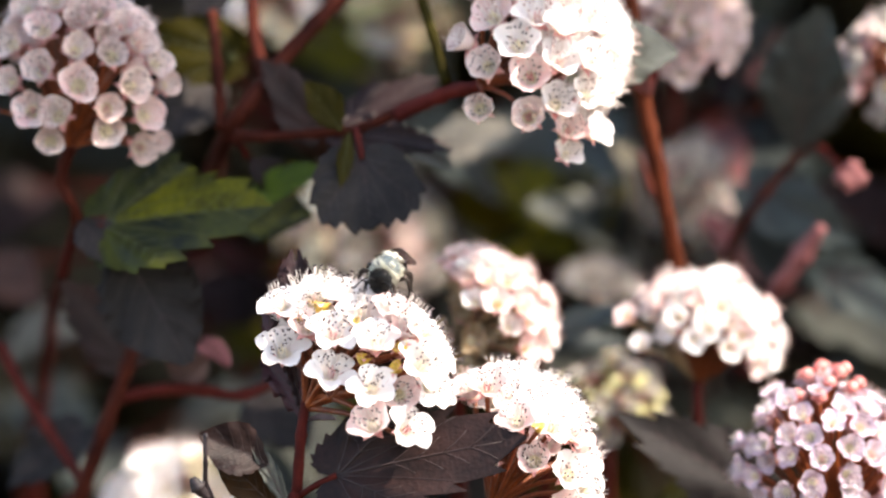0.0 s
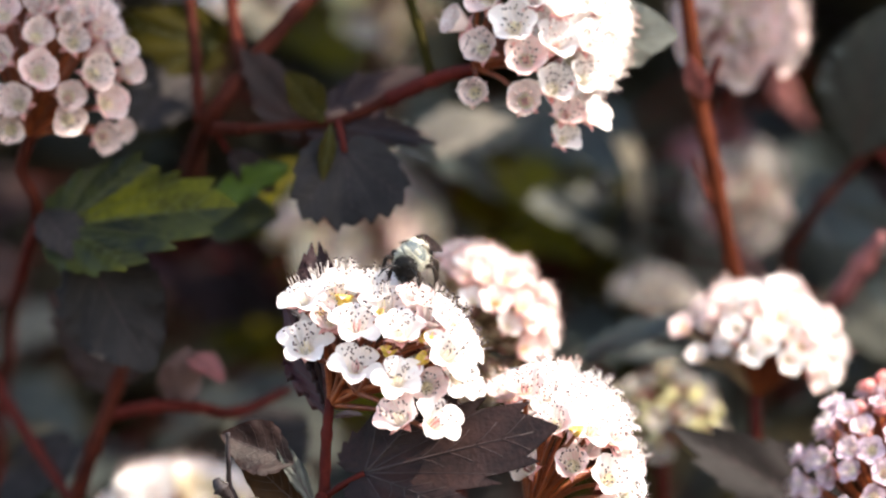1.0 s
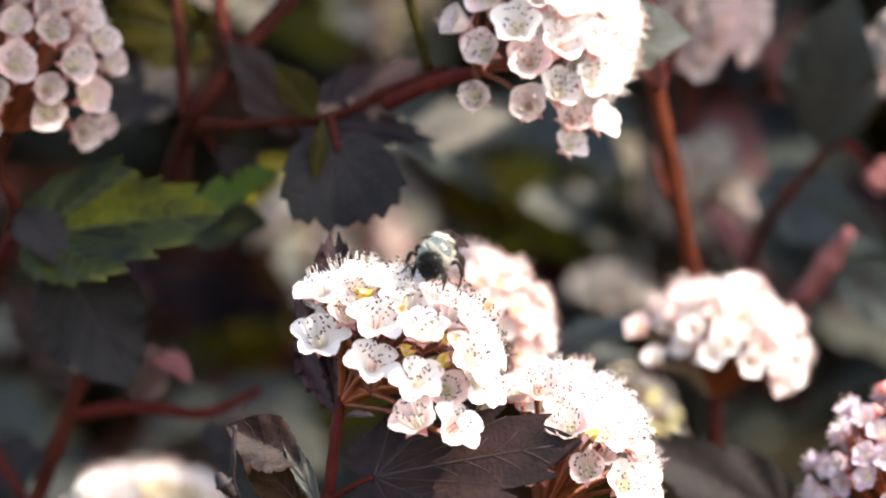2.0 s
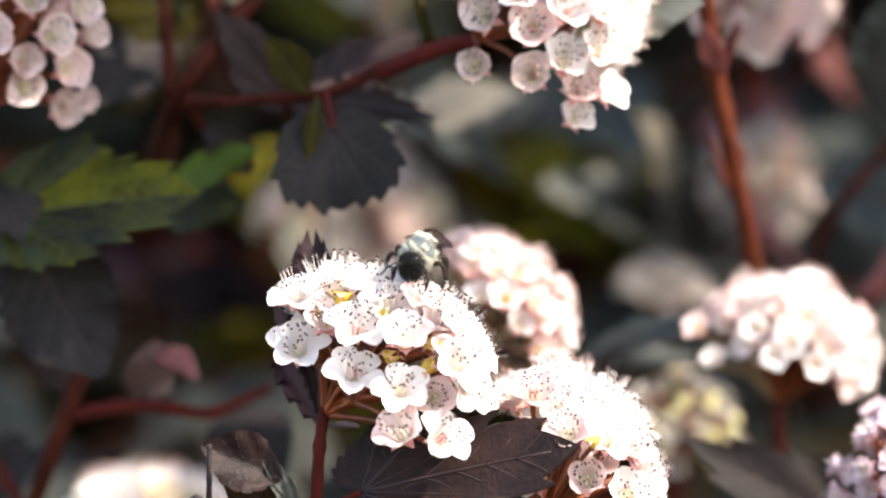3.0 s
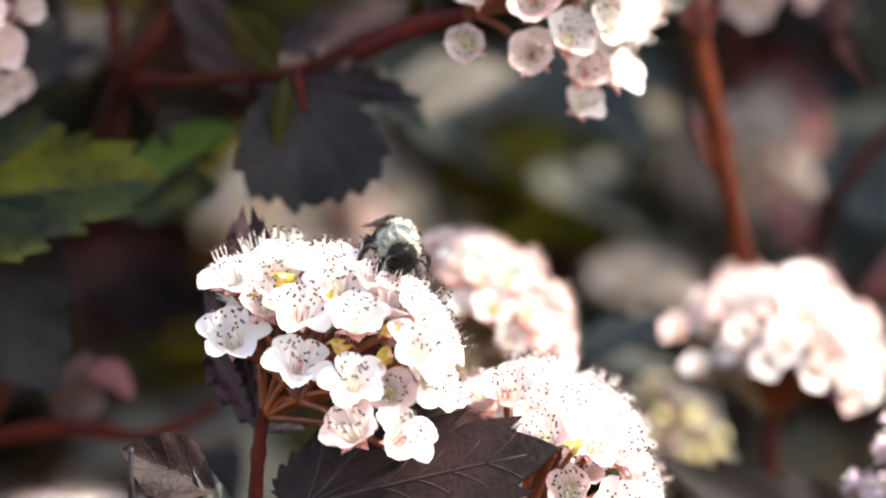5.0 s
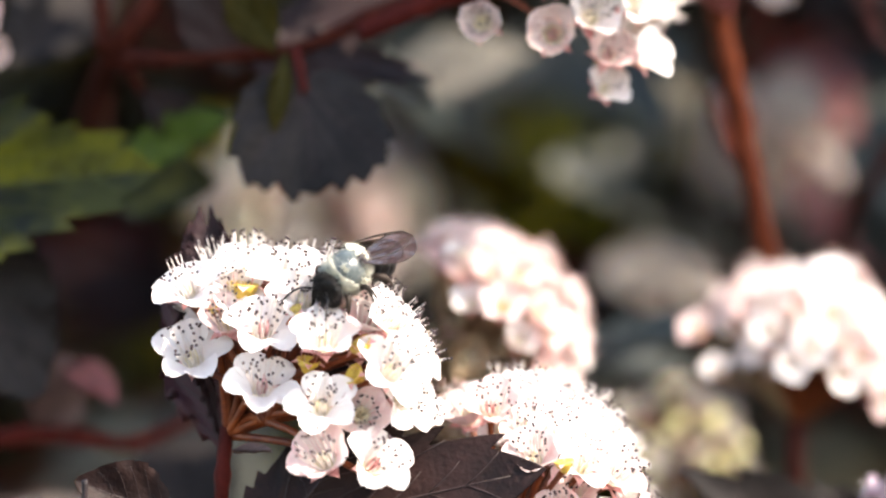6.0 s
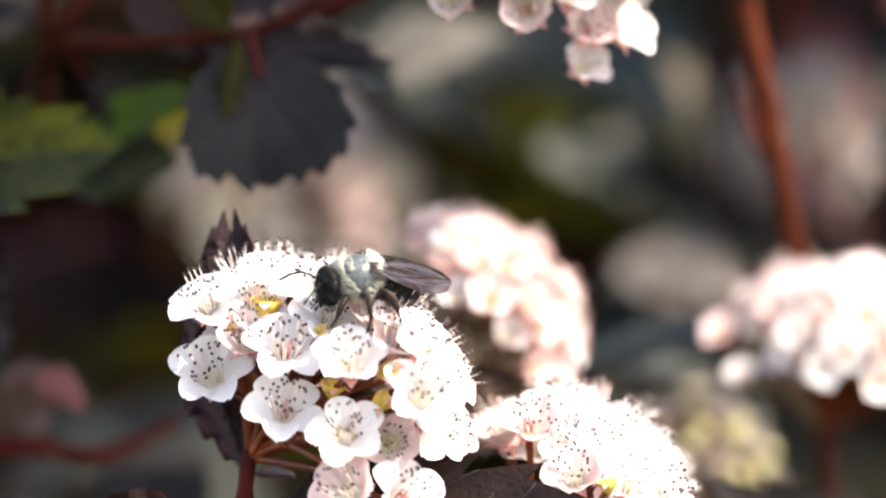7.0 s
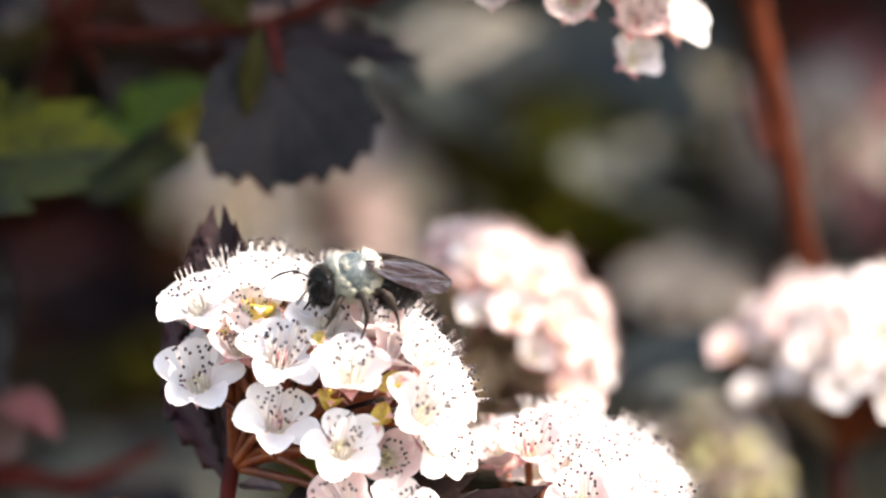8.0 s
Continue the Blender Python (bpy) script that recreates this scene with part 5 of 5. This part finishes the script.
        for i, j in ((4, 2), (5, 3), (6, 1), (7, 3), (8, 2)):
            g.tube([(p[0], p[1], p[2] + 0.015) for p in (rows[i][j], rows[i + 1][j + 1])], 0.03, 4, 1)
        m = Matrix.Translation(Vector(base) * MM) @ Matrix.Rotation(radians(yaw * sgn), 4, "Z") @ Matrix.Rotation(radians(lift), 4, "Y") @ Matrix.Rotation(radians(roll * sgn), 4, "X")
        part(name, g.mesh(name, [WING, BEE_LEG]), th, m, "smoky veined wing")
    for sgn in (-1, 1):
        wing("forewing", (-0.6, 1.5 * sgn, 4.5), 9.2, 3.2, 6, -20, sgn, -26)
        wing("hindwing", (-1.3, 1.55 * sgn, 4.1), 6.8, 2.3, 10, -23, sgn, -32)
        for name, pts in (("foreleg", [(1.5, 1.2, 1.9), (2.6, 2.3, 1.5), (3.2, 2.4, 0.1), (3.9, 2.5, -0.9)]), ("midleg", [(0.2, 1.5, 1.6), (0.5, 3.5, 2.6), (0.2, 4.2, 0.4), (0.6, 3.9, -1.8)]), ("hindleg", [(-1.2, 1.4, 1.7), (-2.0, 3.1, 2.5), (-3.2, 3.5, 0.3), (-3.6, 3.7, -1.7)])):
            g = Geo()
            pp = [Vector((x, y * sgn, z)) for x, y, z in pts]
            wide = 1.5 if name == "hindleg" else 1.0
            line = curve_points(pp, 4)
            g.tube(line, [0.34, 0.40, 0.38, 0.32, 0.27, 0.32 * wide, 0.32 * wide, 0.27 * wide, 0.18, 0.15, 0.13, 0.12, 0.10], 7)
            lg = part(name, g.mesh(name, [BEE_LEG]), th)
            g = Geo()
            r = random.Random(3)
            for _ in range(420 if name == "hindleg" else 220):
                p = line[int(r.uniform(1, 9))] + Vector((r.uniform(-0.2, 0.2), r.uniform(-0.2, 0.2), r.uniform(-0.2, 0.2)))
                q = Vector((r.gauss(0, 1), r.gauss(0, 1), r.gauss(0, 1))).normalized()
                s = q.orthogonal().normalized() * 0.04
                g.add([p + s, p - s, p + q * r.uniform(0.35, 0.7)], [(0, 1, 2)], 0)
            part("leg_hair", g.mesh("leg_hair", [BEE_HAIR_DARK]), lg)
    return th

the_bee = bee()
for piece in the_bee.children:
    grow = 1.15 if "wing" in piece.name else 1.02 if "leg" in piece.name else 1.09
    piece.matrix_basis = Matrix.Scale(grow, 4) @ piece.matrix_basis

# ---- what moves ----
def motions():
    # sway in the wind, millimetres across and up
    sway_S = [(0, 0.00, 0.00, 0.0, 0.0, 0.0), (0.5, 3.68, 0.40, -1.0, 0.4, -0.7), (1, 4.71, 0.00, 0.3, 0.0, -1.2), (1.5, 7.36, 0.34, 0.8, 1.2, 1.1), (1.7, 6.63, 0.81, 0.8, 0.7, 0.0), (2.8, 5.88, 0.19, 0.2, 0.5, 0.8), (3, 4.51, 0.06, 1.0, -0.1, 0.3), (3.5, 6.31, 0.45, 1.0, -0.1, -0.2), (4, 2.66, 1.31, -0.6, -0.6, -0.9), (4.5, 1.85, 1.60, 0.9, -2.4, -0.7), (4.7, 2.75, 2.39, 0.3, -1.4, -1.1), (5.8, 2.77, 0.94, -0.8, -0.3, -0.7), (6, 0.46, 1.14, -0.5, -0.2, -0.4), (6.5, 2.45, 0.81, -1.1, -0.5, -0.6), (7, 4.87, 0.09, -1.0, -0.6, -0.5), (7.5, 3.00, -1.53, -1.3, -1.1, 0.3), (8, 2.84, -0.23, -0.2, -1.3, 2.5)]
    sway_C = [(0, 0.00, 0.00), (0.5, -1.98, -0.34), (1, -1.52, 0.03), (1.5, -3.20, -0.03), (1.7, -2.78, -0.30), (2.8, -2.02, 0.12), (3, -0.89, -0.07), (3.5, -1.42, -0.39), (4, -0.41, -0.34), (4.5, -0.37, -0.84), (4.7, -0.51, -1.48), (5.8, -0.37, -0.23), (6, 0.24, -0.91), (6.5, -0.57, -0.63), (7, -0.79, -0.06), (7.5, -0.05, -0.06), (8, -0.19, -0.89)]
    sway_R = [(0, 0.00, 0.00), (0.5, -1.34, -0.54), (1, 6.97, -1.90), (1.5, -1.51, 0.78), (1.7, -1.30, -0.38), (2.8, 2.17, -2.31), (3, 5.07, -2.17), (3.5, 1.83, -2.69), (4, 0.63, -2.39), (4.5, -1.51, -2.79), (4.7, 0.88, -1.65), (5.8, 0.87, -2.51), (6, 1.23, -1.56), (6.5, 1.06, -2.38), (7, 2.72, -1.60), (7.5, 2.76, -1.95), (8, 0.52, -2.14)]
    sway_T = [(0, 0.00, 0.00), (0.5, -0.23, -0.69), (1, -2.05, 1.39), (1.5, -1.76, -0.36), (1.7, -1.60, -0.65), (2.8, -1.71, 0.45), (3, -2.41, 0.92), (3.5, -2.33, 1.23), (4, -0.41, -0.72), (4.5, 0.98, 0.24), (4.7, -0.96, -0.89), (5.8, -0.79, 0.09), (6, 0.62, -0.46), (6.5, -0.08, -0.17), (7, -2.18, 0.40), (7.5, 0.06, 1.57), (8, 0.51, 0.87)]
    sway_H = [(0, 0.00, 0.00), (0.5, -1.65, -0.10), (1, -3.35, 0.21), (1.5, -3.56, -0.32), (1.7, -3.15, -0.33), (2.8, -3.31, 0.06), (3, -3.35, 0.44), (3.5, -3.51, 0.30), (4, -1.06, -0.36), (4.5, -0.76, -0.10), (4.7, -1.53, -0.58), (5.8, -1.60, -0.24), (6, -0.39, -0.12), (6.5, -1.32, -0.48), (7, -3.56, 0.06), (7.5, -2.09, 1.24), (8, -2.09, 0.45)]
    sway_L = [(0, 0.00, 0.00), (0.5, -3.41, 0.03), (1, -5.33, 0.76), (1.5, -5.66, -0.30), (1.7, -5.34, 0.18), (2.8, -5.04, 0.79), (3, -5.25, 1.48), (3.5, -5.77, 1.00), (4, -3.55, -0.37), (4.5, -2.18, 0.12), (4.7, -3.26, -0.66), (5.8, -3.98, 1.95), (6, -2.84, 1.56), (6.5, -2.42, 1.65), (7, -3.08, 2.39), (7.5, -1.34, 3.26), (8, -1.93, 3.19)]
    sway_G = [(0, 0.00, 0.00), (0.5, -3.03, -1.29), (1, -5.64, -0.82), (1.5, -5.19, -2.20), (1.7, -5.18, -2.35), (2.8, -8.59, -1.74), (3, -7.56, -1.28), (3.5, -6.67, -0.70), (4, -4.78, -0.92), (4.5, -2.88, -1.48), (4.7, -3.93, -1.35), (5.8, -3.28, -1.13), (6, -2.45, -1.49), (6.5, -2.44, -0.56), (7, -4.09, 0.06), (7.5, -3.24, 0.51), (8, -2.93, 0.59)]
    sway_P = [(0, 0.00, 0.00), (0.5, 4.73, -0.91), (1, 6.85, -1.62), (1.5, 6.91, -0.10), (1.7, 6.45, -0.52), (2.8, 7.49, -1.64), (3, 6.22, -1.40), (3.5, 6.35, -1.34), (4, 3.51, -0.91), (4.5, 2.19, -0.99), (4.7, 3.89, -0.03), (5.8, 4.08, 0.06), (6, 2.82, 0.65), (6.5, 2.99, 0.55), (7, 3.44, 0.03), (7.5, 2.96, -0.12), (8, 1.73, 0.68)]
    sway_W = [(0, 0.00, 0.00), (0.5, -3.07, -1.36), (1, -0.97, -2.40), (1.5, -5.05, -0.61), (1.7, -4.19, -0.99), (2.8, -3.25, -1.86), (3, -1.03, -1.39), (3.5, -2.73, -2.33), (4, -1.56, -2.17), (4.5, -1.99, -2.32), (4.7, -1.17, -1.94), (5.8, -1.32, -2.19), (6, -0.40, -1.73), (6.5, -1.77, -1.69), (7, -1.08, -1.94), (7.5, -2.42, -2.09), (8, -3.33, -2.99)]
    # these two also lean: degrees about x, y and z
    sway_M = [(0, 0.00, 0.00, 0.0, 0.0, 0.0), (0.5, 4.51, 2.02, -2.1, 1.6, 0.1), (1, 3.34, 1.13, -1.8, -1.7, -0.4), (1.5, 8.69, 1.51, -1.6, 2.3, 1.5), (1.7, 7.76, 2.11, -2.2, 2.5, 1.8), (2.8, 6.27, 1.68, -0.8, -0.5, 0.4), (3, 4.64, 0.59, -0.5, -0.4, -0.2), (3.5, 6.32, 1.26, -0.5, -0.9, -0.2), (4, 2.67, 3.20, -3.6, 0.0, 2.0), (4.5, 2.07, 2.75, -2.5, -1.5, -1.0), (4.7, 2.67, 3.50, -3.3, -1.0, -0.6), (5.8, 2.61, 1.15, -0.4, -0.4, 1.3), (6, -0.10, 1.42, 1.1, -2.0, -0.3), (6.5, 1.75, 1.69, -0.2, -2.7, -0.4), (7, 4.14, -0.46, 4.6, -1.6, -2.5), (7.5, 1.53, -2.09, 6.2, -2.2, -1.5), (8, 2.72, 0.11, 5.1, 0.6, 1.2)]
    layers = {"C": sway_C, "R": sway_R, "T": sway_T, "H": sway_H, "L": sway_L, "G": sway_G, "P": sway_P, "W": sway_W}
    for ob, layer in SHAKE:
        home = ob.matrix_basis.copy()
        if layer in "MS":
            walk(ob, [(t, Matrix.Translation((x * MM, 0, z * MM)) @ home @ pose(0, 0, 0, a, b, c)) for t, x, z, a, b, c in (sway_M if layer == "M" else sway_S)])
        else:
            walk(ob, [(t, Matrix.Translation((x * MM, 0, z * MM)) @ home) for t, x, z in layers[layer]])
    def bee_pose(at, ahead, up):
        x = Vector(ahead).normalized()
        z = Vector(up)
        z = (z - x * z.dot(x)).normalized()
        return Matrix.Translation(at) @ Matrix((x, z.cross(x), z)).transposed().to_4x4()
    walk(the_bee, [
        (0, bee_pose((-0.00947, 0.00183, 0.99378), (-0.27, -0.87, -0.41), (0.10, -0.46, 0.88))),
        (0.5, bee_pose((-0.00520, 0.00183, 0.99539), (-0.27, -0.87, -0.41), (0.10, -0.46, 0.88))),
        (1, bee_pose((-0.00621, 0.00183, 0.99546), (-0.27, -0.87, -0.41), (0.10, -0.46, 0.88))),
        (1.5, bee_pose((-0.00040, 0.00183, 0.99541), (-0.27, -0.87, -0.41), (0.10, -0.46, 0.88))),
        (1.7, bee_pose((-0.00107, 0.00183, 0.99597), (-0.27, -0.87, -0.41), (0.10, -0.46, 0.88))),
        (2.8, bee_pose((-0.00345, 0.00083, 0.99560), (-0.27, -0.87, -0.41), (0.10, -0.46, 0.88))),
        (3, bee_pose((-0.00475, 0.00083, 0.99450), (-0.27, -0.87, -0.41), (0.10, -0.46, 0.88))),
        (3.5, bee_pose((-0.00335, 0.00083, 0.99510), (-0.27, -0.87, -0.41), (0.10, -0.46, 0.88))),
        (4, bee_pose((-0.00620, 0.00000, 0.99640), (-0.20, -0.88, -0.42), (0.14, -0.46, 0.88))),
        (4.5, bee_pose((-0.00400, 0.00136, 0.99450), (0.30, -0.88, -0.36), (0.26, -0.36, 0.90))),
        (4.7, bee_pose((-0.00390, 0.00136, 0.99540), (0.30, -0.88, -0.36), (0.26, -0.36, 0.90))),
        (5.8, bee_pose((-0.00485, -0.00387, 0.99215), (-0.63, -0.58, -0.52), (-0.07, -0.63, 0.78))),
        (6, bee_pose((-0.00830, -0.00395, 0.99171), (-0.64, -0.57, -0.52), (-0.10, -0.60, 0.79))),
        (6.5, bee_pose((-0.00798, -0.00417, 0.99102), (-0.81, -0.46, -0.36), (-0.07, -0.54, 0.84))),
        (7, bee_pose((-0.00630, -0.00469, 0.99055), (-0.91, -0.40, -0.12), (0.05, -0.39, 0.92))),
        (7.5, bee_pose((-0.00905, -0.00469, 0.98940), (-0.91, -0.40, -0.12), (0.05, -0.39, 0.92))),
        (8, bee_pose((-0.00785, -0.00469, 0.99150), (-0.91, -0.40, -0.12), (0.05, -0.39, 0.92))),
    ])

motions()
